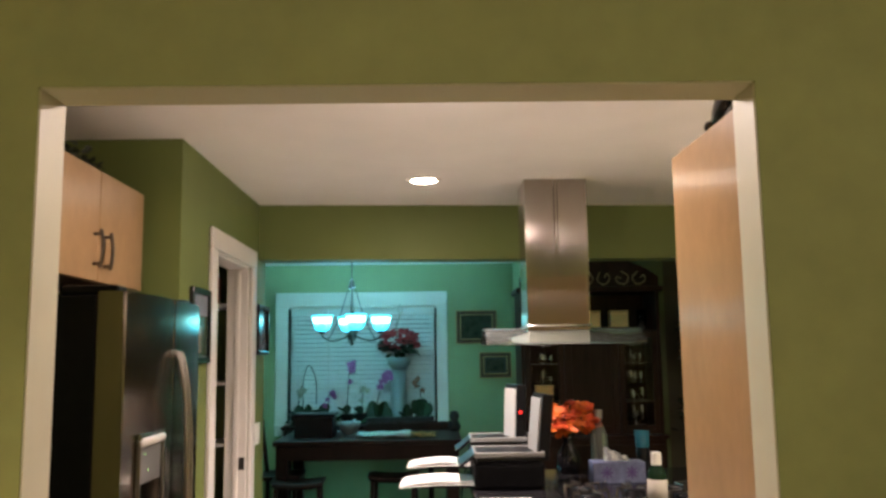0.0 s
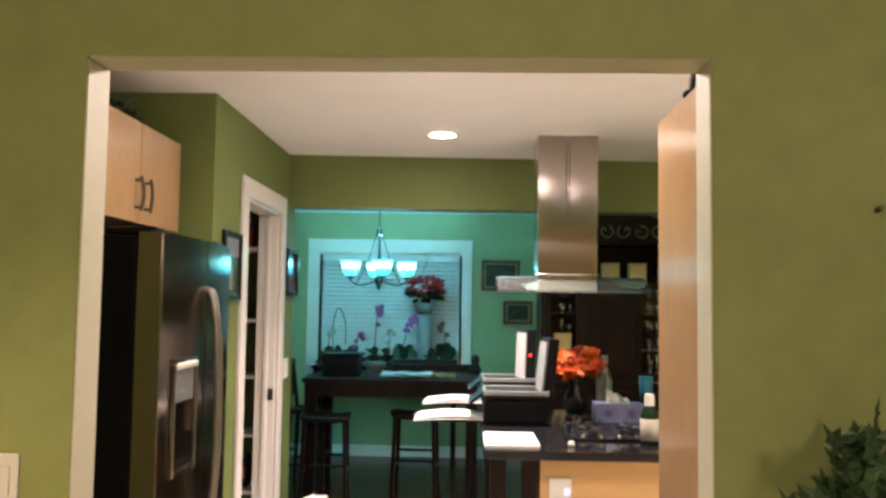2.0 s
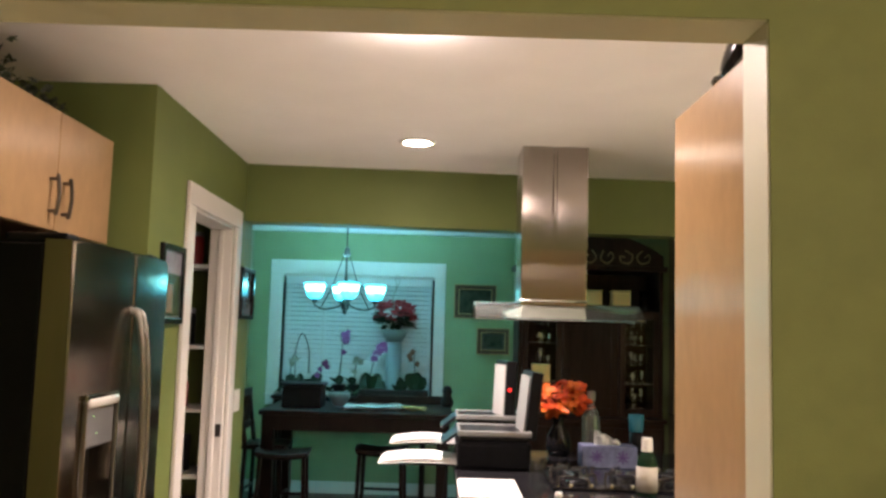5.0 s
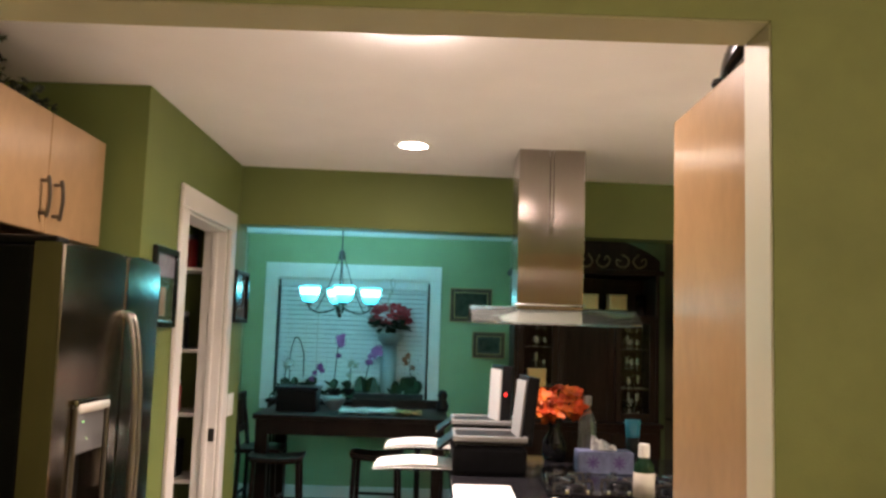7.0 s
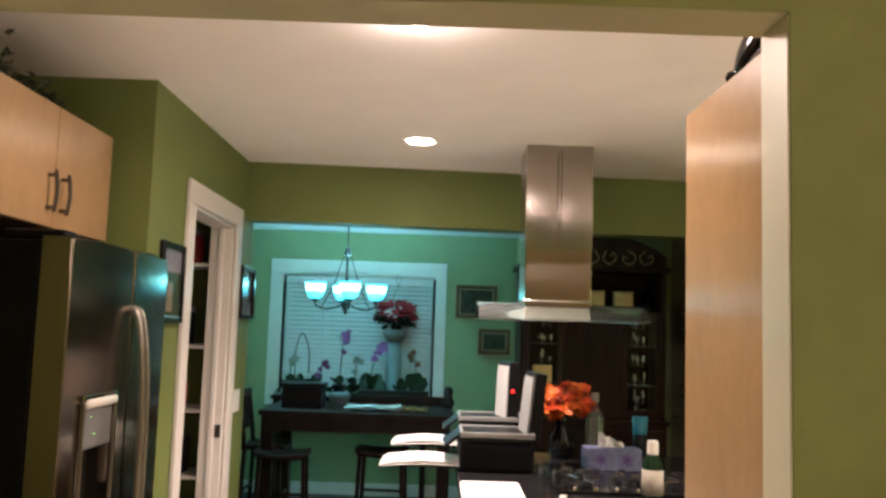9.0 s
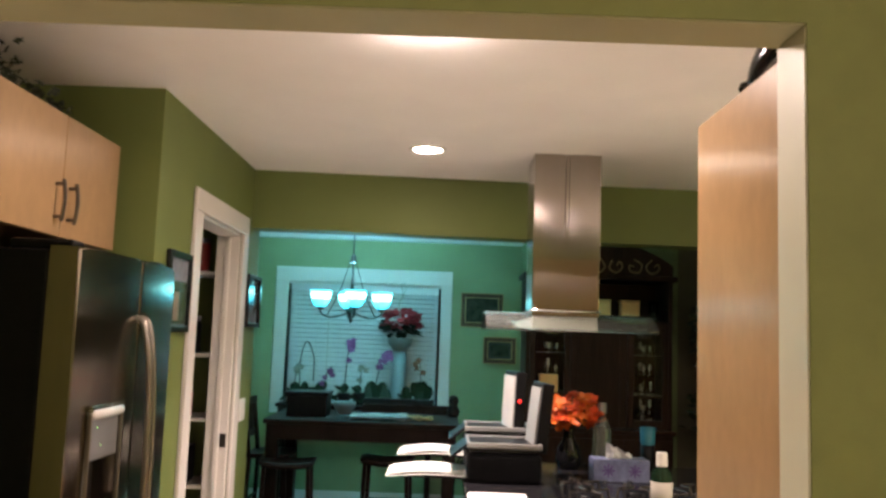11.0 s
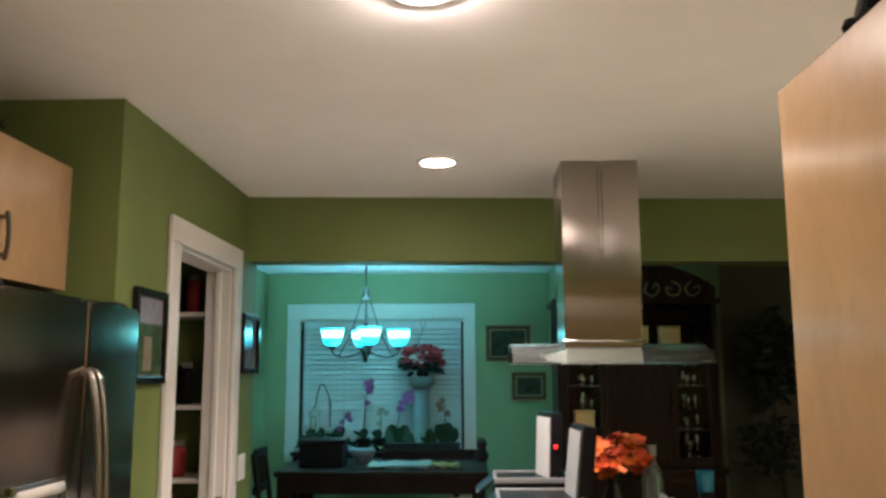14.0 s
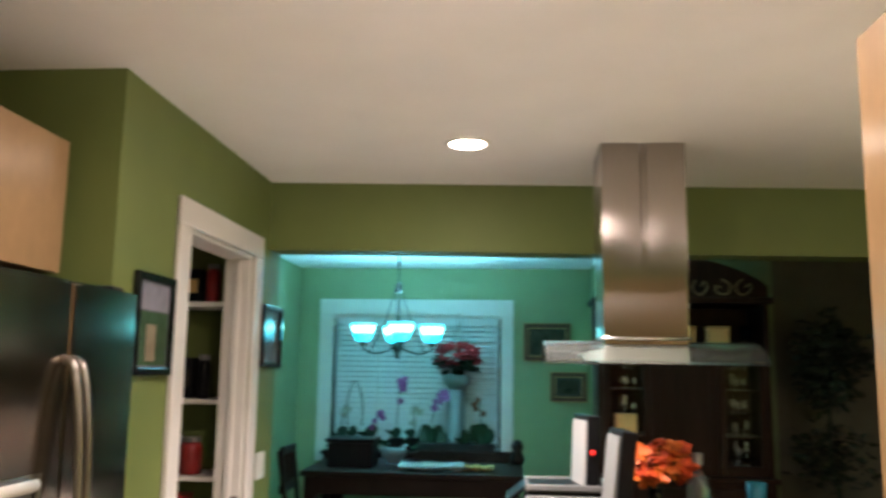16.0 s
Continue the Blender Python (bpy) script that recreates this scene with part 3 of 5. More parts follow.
def framed(name, wall_axis, at, a0, a1, z0, z1, proud, rail, frame_mat, art_mat, label, category="picture", mat_border=0.0):
    """A framed picture on a wall: axis 'x' hangs on a wall x=at facing +x, 'y' on a wall y=at facing -y."""
    def lay(u0, v0, d0, u1, v1, d1, bevel=0.0, bm=None):
        if wall_axis == "x":
            return box(at + d0, u0, v0, at + d1, u1, v1, bevel, bm)
        return box(u0, at - d1, v0, u1, at - d0, v1, bevel, bm)
    base = (at, (a0 + a1) / 2, z0) if wall_axis == "x" else ((a0 + a1) / 2, at, z0)
    root = thing(name, base, label, category)
    part("frame_rail", lay(a0, z0, 0.001, a0 + rail, z1, proud, 0.004), frame_mat, root)
    part("frame_rail", lay(a1 - rail, z0, 0.001, a1, z1, proud, 0.004), frame_mat, root)
    part("frame_rail", lay(a0 + rail, z1 - rail, 0.001, a1 - rail, z1, proud, 0.004), frame_mat, root)
    part("frame_rail", lay(a0 + rail, z0, 0.001, a1 - rail, z0 + rail, proud, 0.004), frame_mat, root)
    if frame_mat is GOLD:
        for grow, wide, lift in ((0.0, 0.008, 0.003), (rail - 0.009, 0.008, 0.003)):
            b0, b1, c0, c1 = a0 + grow, a1 - grow, z0 + grow, z1 - grow
            for q in ((b0, c0, b0 + wide, c1), (b1 - wide, c0, b1, c1), (b0 + wide, c1 - wide, b1 - wide, c1), (b0 + wide, c0, b1 - wide, c0 + wide)):
                part("gilt_fillet", lay(q[0], q[1], proud - 0.001, q[2], q[3], proud + lift, 0.002), FILLET, root, "bright gilt edge")
    if mat_border:
        part("mount", lay(a0 + rail, z0 + rail, 0.002, a1 - rail, z1 - rail, proud * 0.4), MOUNT, root)
        part("artwork", lay(a0 + rail + mat_border, z0 + rail + mat_border, proud * 0.4, a1 - rail - mat_border, z1 - rail - mat_border, proud * 0.45), art_mat, root)
    else:
        part("artwork", lay(a0 + rail, z0 + rail, 0.002, a1 - rail, z1 - rail, proud * 0.45), art_mat, root)
    return root


pic = framed("framed_picture", "x", WALL_X, 3.640, 3.925, 1.530, 1.850, 0.022, 0.026, GLOSS_BLACK, PRINT, "black framed picture on the green wall beside the pantry")
for y0, y1, z0, z1, tint in ((3.672, 3.893, 1.735, 1.818, (0.22, 0.21, 0.25)), (3.672, 3.893, 1.562, 1.730, (0.05, 0.085, 0.045)), (3.735, 3.805, 1.575, 1.690, (0.24, 0.19, 0.13))):
    lift = 0.0112 if z1 < 1.70 else 0.0105
    part("printed_patch", box(WALL_X + 0.0095, y0, z0, WALL_X + lift, y1, z1), material("picture_ink", tint, 0.18, grain=0.3, scale=16), pic)
framed("framed_picture", "x", WALL_X, 4.905, 5.210, 1.565, 1.850, 0.034, 0.024, GLOSS_BLACK, PRINT, "black framed picture at the end of the kitchen wall")

sw = thing("light_switch", (WALL_X, 5.03, 1.06), "white light switch plate on the green wall", "light switch")
part("plate", box(WALL_X + 0.001, 4.965, 1.062, WALL_X + 0.008, 5.085, 1.182, 0.003), WHITE_PLASTIC, sw)
for y in (5.0, 5.05):
    part("rocker", box(WALL_X + 0.008, y - 0.016, 1.09, WALL_X + 0.012, y + 0.016, 1.155, 0.002), WHITE_PLASTIC, sw)


# tall cabinet at the opening
def tall_cabinet():
    root = thing("tall_cabinet", (1.45, 2.3, 0), "tall maple cabinet with a plain veneered side panel", "cabinet")
    part("side_panel", box(1.124, 1.962, 0.0, 1.146, 2.602, 2.122, 0.003), MAPLE, root)
    part("body", box(1.147, 1.962, 0.10, 1.95, 2.580, 2.118, 0.002), MAPLE, root)
    part("toe_kick", box(1.147, 1.99, 0.0, 1.95, 2.53, 0.10), BLACK, root)
    for a, b, hx in ((1.149, 1.548, 1.51), (1.552, 1.948, 1.59)):
        d = part("door", box(a, 2.582, 0.11, b, 2.602, 2.116, 0.003), MAPLE, root)
        bm = tube([(hx, 2.632, 1.0), (hx, 2.632, 1.16)], 0.005)
        for z in (1.015, 1.145):
            tube([(hx, 2.601, z), (hx, 2.634, z)], 0.0045, 8, bm)
        part("handle", bm, NICKEL, d)


tall_cabinet()


def black_ornament():
    """A ribbed, tapering body that rises from a curled tail."""
    root = thing("black_sculpture", (1.20, 2.18, 2.122), "glossy black ribbed sculpture on the tall cabinet", "sculpture")
    pts = curve_pts([(1.152, 2.305, 2.147), (1.165, 2.26, 2.168), (1.19, 2.20, 2.215), (1.21, 2.13, 2.285), (1.20, 2.07, 2.335), (1.15, 2.04, 2.345)], 10)
    bm = bmesh.new()
    n = len(pts)
    rings = []
    for i, p in enumerate(pts):
        t = i / (n - 1)
        r = (0.012 + 0.062 * math.sin(min(1, t * 1.15) * math.pi * 0.62)) * (1 + (0.03 if i % 2 else -0.02))
        if t > 0.86:
            r *= 1 - (t - 0.86) * 4.2
        d = (pts[min(i + 1, n - 1)] - pts[max(i - 1, 0)]).normalized()
        s = Vector((1, 0, 0))
        s = (s - d * s.dot(d)).normalized()
        u = d.cross(s)
        rings.append([bm.verts.new(p + s * math.cos(a) * r * 0.75 + u * math.sin(a) * r) for a in (2 * math.pi * k / 14 for k in range(14))])
    for a, b in zip(rings, rings[1:]):
        for k in range(14):
            bm.faces.new((a[k], a[(k + 1) % 14], b[(k + 1) % 14], b[k]))
    bm.faces.new(rings[0][::-1])
    bm.faces.new(rings[-1])
    lathe([(0, -0.018), (0.013, -0.012), (0.018, 0), (0.013, 0.012), (0, 0.018)], (1.149, 2.322, 2.141), 12, bm)
    box(1.14, 2.03, 2.1225, 1.26, 2.20, 2.150, 0.006, bm)
    box(1.18, 2.08, 2.150, 1.22, 2.15, 2.26, 0.01, bm)
    ob = part("body", bm, GLOSS_BLACK, root)
    for p in ob.data.polygons:
        p.use_smooth = True
    ob.data.set_sharp_from_angle(angle=0.7)


black_ornament()


# island hood
def island_hood():
    x0, x1, y0, y1 = 0.886, 1.204, 4.372, 4.662
    root = thing("range_hood", ((x0 + x1) / 2, 4.52, 1.60), "stainless steel island range hood with a curved glass canopy", "range hood")
    mid = (x0 + x1) / 2
    part("chimney", box(x0 + 0.0015, y0 + 0.0015, 1.665, x1 - 0.0015, y1 - 0.0015, 2.10, 0.004), STEEL, root, "lower steel duct cover")
    # two thin folded covers, each sprung a little out of true, that meet at a sunk joint strip
    for a, b, twist in ((x0, mid - 0.011, 0.009), (mid + 0.011, x1, -0.011)):
        cover = box(a, y0, 1.940, b, y1, TOP - 0.001)
        bmesh.ops.subdivide_edges(cover, edges=cover.edges[:], cuts=9, use_grid_fill=True)
        for v in cover.verts:
            if v.co.y < y0 + 0.001:
                u = (v.co.x - a) / (b - a)
                v.co.y += twist * (u if twist > 0 else u - 1) * (v.co.z - 2.19) - 0.0032 * (1 - (2 * u - 1) ** 2)
        ob = part("upper_chimney", cover, STEEL, root, smooth=True)
        ob.data.set_sharp_from_angle(angle=0.6)
    part("joint_strip", box(mid - 0.0072, y0 - 0.001, 1.942, mid + 0.0072, y0 + 0.02, TOP - 0.002, 0.001), STEEL, root, "sunk steel joint strip")
    part("motor_box", box(x0 + 0.008, y0 + 0.004, 1.606, x1 - 0.008, y1 + 0.06, 1.664, 0.008), PALE_STEEL, root)
    part("filter", box(x0 + 0.02, y0 - 0.03, 1.602, x1 - 0.02, y1 + 0.03, 1.613), GREY_PLASTIC, root, "grey grease filter")
    part("collar", tube([(x0 - 0.002, y1 + 0.002, 1.690), (x0 - 0.002, y0 - 0.002, 1.690), (x1 + 0.002, y0 - 0.002, 1.690), (x1 + 0.002, y1 + 0.002, 1.690)], 0.007, 10), CHROME, root, "polished collar at the foot of the duct", smooth=True)
    # glass that arches from front to back
    bm = bmesh.new()
    gx0, gx1, gy0, gy1 = 0.672, 1.462, 4.275, 4.770
    cols = 32
    top, bot = [], []
    for i in range(cols + 1):
        y = gy0 + (gy1 - gy0) * i / cols
        s = abs(2 * i / cols - 1)
        z = 1.684 - 0.080 * s ** 2.4
        for row, dz in ((top, 0.0), (bot, -0.008)):
            row.append([bm.verts.new((x, y, z + dz)) for x in (gx0, gx1)])
    for i in range(cols):
        bm.faces.new((top[i][0], top[i + 1][0], top[i + 1][1], top[i][1]))
        bm.faces.new((bot[i][0], bot[i][1], bot[i + 1][1], bot[i + 1][0]))
        for k in (0, 1):
            bm.faces.new((top[i][k], bot[i][k], bot[i + 1][k], top[i + 1][k]))
    for i in (0, cols):
        bm.faces.new((top[i][0], top[i][1], bot[i][1], bot[i][0]))
    g = part("canopy", bm, TINTED_GLASS, root, "curved greenish glass canopy")
    for p in g.data.polygons:
        p.use_smooth = p.normal.z ** 2 > 0.2
    g.visible_shadow = False


island_hood()


# peninsula
CT = 0.90
def peninsula():
    root = thing("base_cabinet", (1.9, 4.2, 0), "maple base cabinet under the peninsula worktop", "cabinet")
    part("body", box(0.852, 3.640, 0.10, 3.40, 4.62, CT - 0.042, 0.002), MAPLE_X, root)
    part("toe_kick", box(0.88, 3.70, 0.0, 3.40, 4.58, 0.10), BLACK, root)
    part("back_panel", box(0.840, 3.622, 0.06, 3.40, 3.640, CT - 0.042, 0.003), MAPLE_X, root)
    # dark hutch wood here paints the shade under the overhang
    part("end_panel", box(0.824, 3.622, 0.0, 0.840, 4.62, CT - 0.042, 0.003), HUTCH_WOOD, root, "end panel in dark wood that stands for the overhang's shade")
    top = box(0.592, 3.565, CT - 0.040, 3.42, 5.02, CT, 0.006)
    slab = thing("worktop", (1.9, 4.2, 0), "polished black granite peninsula worktop with an overhang on legs", "worktop")
    part("slab", top, GRANITE, slab)
    for y in (3.66, 4.90):
        part("leg", box(0.625, y, 0.0, 0.695, y + 0.07, CT - 0.041, 0.005), DARK_WOOD, slab, "dark wooden leg")
    ox, oz = 0.925, 0.643
    out = thing("wall_outlet", (ox, 3.622, oz), "white socket plate with a violet night light", "power outlet")
    part("plate", box(ox - 0.045, 3.612, oz, ox + 0.050, 3.6215, oz + 0.135, 0.003), WHITE_PLASTIC, out)
    for x in (ox - 0.020, ox + 0.025):
        part("socket", box(x - 0.015, 3.608, oz + 0.017, x + 0.015, 3.612, oz + 0.045, 0.002), GREY_PLASTIC, out)
    part("night_light_body", box(ox + 0.012, 3.590, oz + 0.060, ox + 0.046, 3.6119, oz + 0.102, 0.005), WHITE_PLASTIC, out)
    part("night_light", box(ox + 0.020, 3.584, oz + 0.072, ox + 0.038, 3.592, oz + 0.090, 0.003), BLUE_LED, out, "glowing violet night light")


peninsula()


# things on the peninsula
FEED_GREY = material("grey_feeder_flap", (0.25, 0.25, 0.24), 0.5, grain=0.06, scale=20)


def printer(y0, y1, h, tray_z, tray_x, label, tilt=18, back=0.0, yaw=14, feed=PAPER, led=False):
    """An inkjet printer whose front, with its paper trays, looks towards -x."""
    x0, x1 = 0.602, 0.945
    yc = (y0 + y1) / 2
    root = thing("printer", ((x0 + x1) / 2, yc, CT), label, "printer", "printers on the worktop")
    part("body", box(x0, y0, CT + 0.001, x1, y1, CT + h * 0.72, 0.02, seg=3), PRINTER_BLACK, root)
    part("upper_deck", box(x0 + 0.01, y0 + 0.006, CT + h * 0.72, x1 - 0.01, y1 - 0.006, CT + h * 0.90, 0.012, seg=3), GLOSS_BLACK, root)
    rim = bmesh.new()
    zt = CT + h
    for b in ((x0, y0 - 0.004, x1, y0 + 0.010), (x0, y1 - 0.010, x1, y1 + 0.004), (x0, y0 + 0.010, x0 + 0.016, y1 - 0.010), (x1 - 0.016, y0 + 0.010, x1, y1 - 0.010)):
        box(b[0], b[1], zt - 0.026, b[2], b[3], zt, 0.005, rim)
    part("lid_rim", rim, SILVER_PLASTIC, root, "silver rim of the scanner lid")
    part("scanner_glass", box(x0 + 0.014, y0 + 0.008, zt - 0.024, x1 - 0.014, y1 - 0.008, zt - 0.008), BLACK, root)
    cp = box(-0.095, y0 + 0.02, -0.007, 0.0, y1 - 0.02, 0.007, 0.004)
    bmesh.ops.transform(cp, matrix=Matrix.Translation((x0 + 0.006, 0, zt - 0.012)) @ Matrix.Rotation(radians(-38), 4, "Y"), verts=cp.verts)
    part("control_panel", cp, BLACK, root, "tilted black control panel")
    edge = tube([(-0.095, y0 + 0.022, 0.007), (-0.095, y1 - 0.022, 0.007)], 0.004, 6)
    bmesh.ops.transform(edge, matrix=Matrix.Translation((x0 + 0.006, 0, zt - 0.012)) @ Matrix.Rotation(radians(-38), 4, "Y"), verts=edge.verts)
    part("panel_edge", edge, CHROME, root, "bright edge of the control panel", smooth=True)
    tray = part("output_tray", box(tray_x + 0.03, y0 + 0.05, tray_z, x0 + 0.01, y1 - 0.03, tray_z + 0.012, 0.004), BLACK, root)
    for i in range(5):
        # curled sheets, each a little askew
        a = 0.006 * ((i * 37) % 5 - 2)
        sheet = box(tray_x - 0.012 + a, y0 + 0.035, 0, x0 + 0.02, y1 - 0.045, 0.0015)
        bmesh.ops.subdivide_edges(sheet, edges=[e for e in sheet.edges if abs(e.verts[0].co.x - e.verts[1].co.x) > 0.1], cuts=10)
        for v in sheet.verts:
            u = (x0 - v.co.x) / (x0 - tray_x)
            v.co.z += tray_z + 0.014 + i * 0.003 + 0.014 * math.sin(math.pi * min(1, max(0, u))) * (0.5 + 0.14 * i) - 0.004 * u
            v.co.y += a * 1.6 + 0.012 * u * (i % 3 - 1)
        part("sheet", sheet, PAPER, tray, "white printed sheet")
    # upright feed support with paper
    m = Matrix.Translation((x1 - 0.065 - back, yc, zt - 0.01)) @ Matrix.Rotation(radians(yaw), 4, "Z") @ Matrix.Rotation(radians(tilt), 4, "Y")
    for nm, b, mat, lab in (("paper_support", (0.006, -(y1 - y0) * 0.40, -0.03, 0.060, (y1 - y0) * 0.42, 0.285), BLACK, ""), ("feed_paper", (-0.004, -(y1 - y0) * 0.36, -0.02, 0.004, (y1 - y0) * 0.36, 0.262), feed, "pale lining of the raised lid")):
        bm = box(*b, bevel=0.004 if mat is BLACK else 0)
        bmesh.ops.transform(bm, matrix=m, verts=bm.verts)
        part(nm, bm, mat, root, lab)
    if led:
        part("indicator", box(0.868, yc - 0.121, 1.232, 0.884, yc - 0.106, 1.248, 0.002), RED_LED, root, "red light")
    return root


printer(4.30, 4.62, 0.180, 0.908, 0.262, "black inkjet printer with paper in its feeder and tray", 6, -0.024, 4, FEED_GREY)
printer(4.70, 4.99, 0.212, 0.948, 0.290, "black inkjet printer with a raised paper feeder", 2, 0.055, 10, LID_WHITE, led=True)

pile = thing("paper_pile", (0.72, 3.8, CT), "loose pile of white paper on the worktop edge", "paper")
for i in range(6):
    part("sheet", box(0.597 + 0.004 * (i % 3), 3.612 + 0.003 * (i % 2), CT + 0.001 + i * 0.0025, 0.835 + 0.003 * (i % 2), 3.985 + 0.004 * (i % 3), CT + 0.003 + i * 0.0025), PAPER, pile)


def cooktop():
    root = thing("cooktop", (1.12, 4.2, CT), "black gas cooktop with chrome-edged grates", "cooktop")
    part("plate", box(0.985, 3.86, CT + 0.001, 1.62, 4.30, CT + 0.012, 0.004), GLOSS_BLACK, root)
    for bx, by in ((1.10, 3.97), (1.10, 4.18), (1.32, 4.08), (1.52, 3.97), (1.52, 4.18)):
        part("burner", lathe([(0.05, 0.012), (0.048, 0.024), (0.03, 0.030), (0, 0.031)], (bx, by, CT), 20), BLACK, root, smooth=True)
        g = bmesh.new()
        for k in range(4):
            a = math.pi / 2 * k + 0.4
            tube([(bx + 0.02 * math.cos(a), by + 0.02 * math.sin(a), CT + 0.042), (bx + 0.09 * math.cos(a), by + 0.09 * math.sin(a), CT + 0.042), (bx + 0.095 * math.cos(a), by + 0.095 * math.sin(a), CT + 0.011)], 0.006, 6, g)
        part("grate", g, NICKEL, root)
    for i in range(5):
        part("knob", lathe([(0.010, 0.012), (0.010, 0.022), (0.008, 0.026), (0, 0.026)], (1.06 + 0.085 * i, 3.885, CT), 14), CHROME, root, "chrome knob", smooth=True)


cooktop()

cup = thing("salt_cellar", (0.985, 3.70, CT), "small white ceramic salt cellar on the worktop", "salt cellar")
part("body", lathe([(0, 0.001), (0.014, 0.001), (0.016, 0.012), (0.012, 0.024), (0, 0.026)], (0.985, 3.70, CT), 14), WHITE_PLASTIC, cup, smooth=True)

# small crystal cups added to sparkle where the grates glint
clutter = random.Random(8)
for i in range(9):
    x, y = clutter.uniform(0.90, 1.28), clutter.uniform(3.98, 4.20)
    r = clutter.uniform(0.009, 0.015)
    g = thing("glint_cup", (x, y, CT + 0.045), "small cut crystal cup added for the glints among the grates", "glass", "crystal glasses")
    part("cup", lathe([(0, 0.001), (r * 0.8, 0.001), (r, 0.035), (r * 0.9, 0.035), (r * 0.7, 0.006), (0, 0.006)], (x, y, CT + 0.045), 10), CRYSTAL, g)


def bouquet():
    rnd = random.Random(5)
    bx, by = 1.145, 4.84
    root = thing("flower_vase", (bx, by, CT), "orange artificial flowers in a dark glass vase", "vase")
    part("vase", lathe([(0, 0.001), (0.050, 0.001), (0.068, 0.05), (0.062, 0.10), (0.030, 0.155), (0.026, 0.185), (0.036, 0.205), (0.032, 0.205), (0.022, 0.185), (0, 0.18)], (bx, by, CT), 24), GLOSS_BLACK, root, smooth=True)
    heads = []
    for i in range(38):
        a, r = rnd.uniform(0, 6.28), 0.125 * math.sqrt(rnd.random())
        tip = (bx + r * math.cos(a) * 1.05, by + r * math.sin(a) * 0.8, CT + 0.30 + rnd.uniform(-0.075, 0.085) * (1.1 - r * 3))
        heads.append(tip)
        stem = tube([(bx, by, CT + 0.17), ((bx * 0.6 + tip[0] * 0.4), (by * 0.6 + tip[1] * 0.4), CT + 0.24), tip], 0.003, 5)
        part("stem", stem, STEM, root)
    for tip in heads:
        bm = bmesh.new()
        face = rnd.uniform(0, 360)
        for k in range(11):
            leaf(bm, tip, rnd.uniform(0.034, 0.060), face + k * 33 + rnd.uniform(-12, 12), rnd.uniform(-15, 70), rnd.uniform(-25, 25), "oval")
        part("bloom", bm, (ORANGE_PETAL, DEEP_PETAL, AMBER_PETAL, DEEP_PETAL)[rnd.randrange(4)], root)


bouquet()


def bottle(place, r, h, mat, label, cap, label_mat=None):
    x, y, z = place
    root = thing("bottle", place, label, "bottle")
    part("glass", lathe([(0, 0.001), (r * 0.95, 0.001), (r, 0.01), (r, h * 0.58), (r * 0.85, h * 0.68), (r * 0.36, h * 0.80), (r * 0.34, h * 0.93), (r * 0.40, h * 0.94), (0, h * 0.94)], place, 24), mat, root, smooth=True)
    part("cap", lathe([(r * 0.42, h * 0.86 if cap is not NICKEL else h * 0.92), (r * 0.46, h * 0.87), (r * 0.46, h), (0, h)], place, 18), cap, root, smooth=False)
    if label_mat:
        part("label_band", lathe([(r * 1.01, h * 0.10), (r * 1.015, h * 0.10), (r * 1.015, h * 0.52), (r * 1.01, h * 0.52)], place, 24), label_mat, root, "white paper label", smooth=True)


bottle((1.312, 4.82, CT), 0.047, 0.34, BOTTLE_GLASS, "clear glass bottle with a silver cap", SILVER_PLASTIC)


def wine_bottle():
    p = (1.352, 3.80, CT)
    root = thing("bottle", p, "green glass bottle with a white cap and paper label", "bottle")
    part("glass", lathe([(0, 0.001), (0.038, 0.001), (0.041, 0.01), (0.041, 0.125), (0.037, 0.150), (0.020, 0.172), (0.018, 0.20), (0, 0.20)], p, 24), GREEN_GLASS, root, smooth=True)
    part("cap", lathe([(0.022, 0.176), (0.0225, 0.178), (0.0215, 0.226), (0.019, 0.229), (0, 0.229)], p, 20), WHITE_PLASTIC, root, "white cap", smooth=False)
    part("label_band", lathe([(0.0414, 0.02), (0.0420, 0.02), (0.0420, 0.118), (0.0414, 0.118)], p, 24), LABEL_PAPER, root, "white paper label", smooth=True)


wine_bottle()

tb = thing("tissue_box", (1.335, 4.52, CT), "blue patterned tissue box with a tissue pulled out", "tissue box")
part("carton", box(1.205, 4.455, CT + 0.001, 1.470, 4.580, CT + 0.105, 0.004), BLUE_CARD, tb)
for cx in (1.275, 1.400):
    star = bmesh.new()
    for k in range(8):
        leaf(star, (0, 0, 0), 0.034, 0, 0, 0, "long")
        star.verts.ensure_lookup_table()
        bmesh.ops.rotate(star, cent=(0, 0, 0), matrix=Matrix.Rotation(radians(45 * k), 3, "Z"), verts=star.verts[-9:])
    bmesh.ops.scale(star, verts=star.verts, vec=(1, 1, 0.05))
    bmesh.ops.transform(star, matrix=Matrix.Translation((cx, 4.4535, CT + 0.054)) @ Matrix.Rotation(radians(90), 4, "X"), verts=star.verts)
    part("printed_flower", star, PURPLE_INK, tb, "purple printed flower")
tis = bmesh.new()
grid = [[tis.verts.new((1.275 + 0.018 * i, 4.515 + 0.012 * math.sin(i * 1.7 + k), CT + 0.100 + 0.022 * k * (1.15 - 0.12 * i) + 0.006 * math.sin(2.3 * i))) for k in range(4)] for i in range(8)]
for i in range(7):
    for k in range(3):
        tis.faces.new((grid[i][k], grid[i + 1][k], grid[i + 1][k + 1], grid[i][k + 1]))
bmesh.ops.solidify(tis, geom=tis.faces[:], thickness=0.003)
part("tissue", tis, PAPER, tb, "white tissue")

mug = thing("travel_mug", (1.575, 4.93, CT), "travel mug with a black sleeve and teal upper half", "cup")
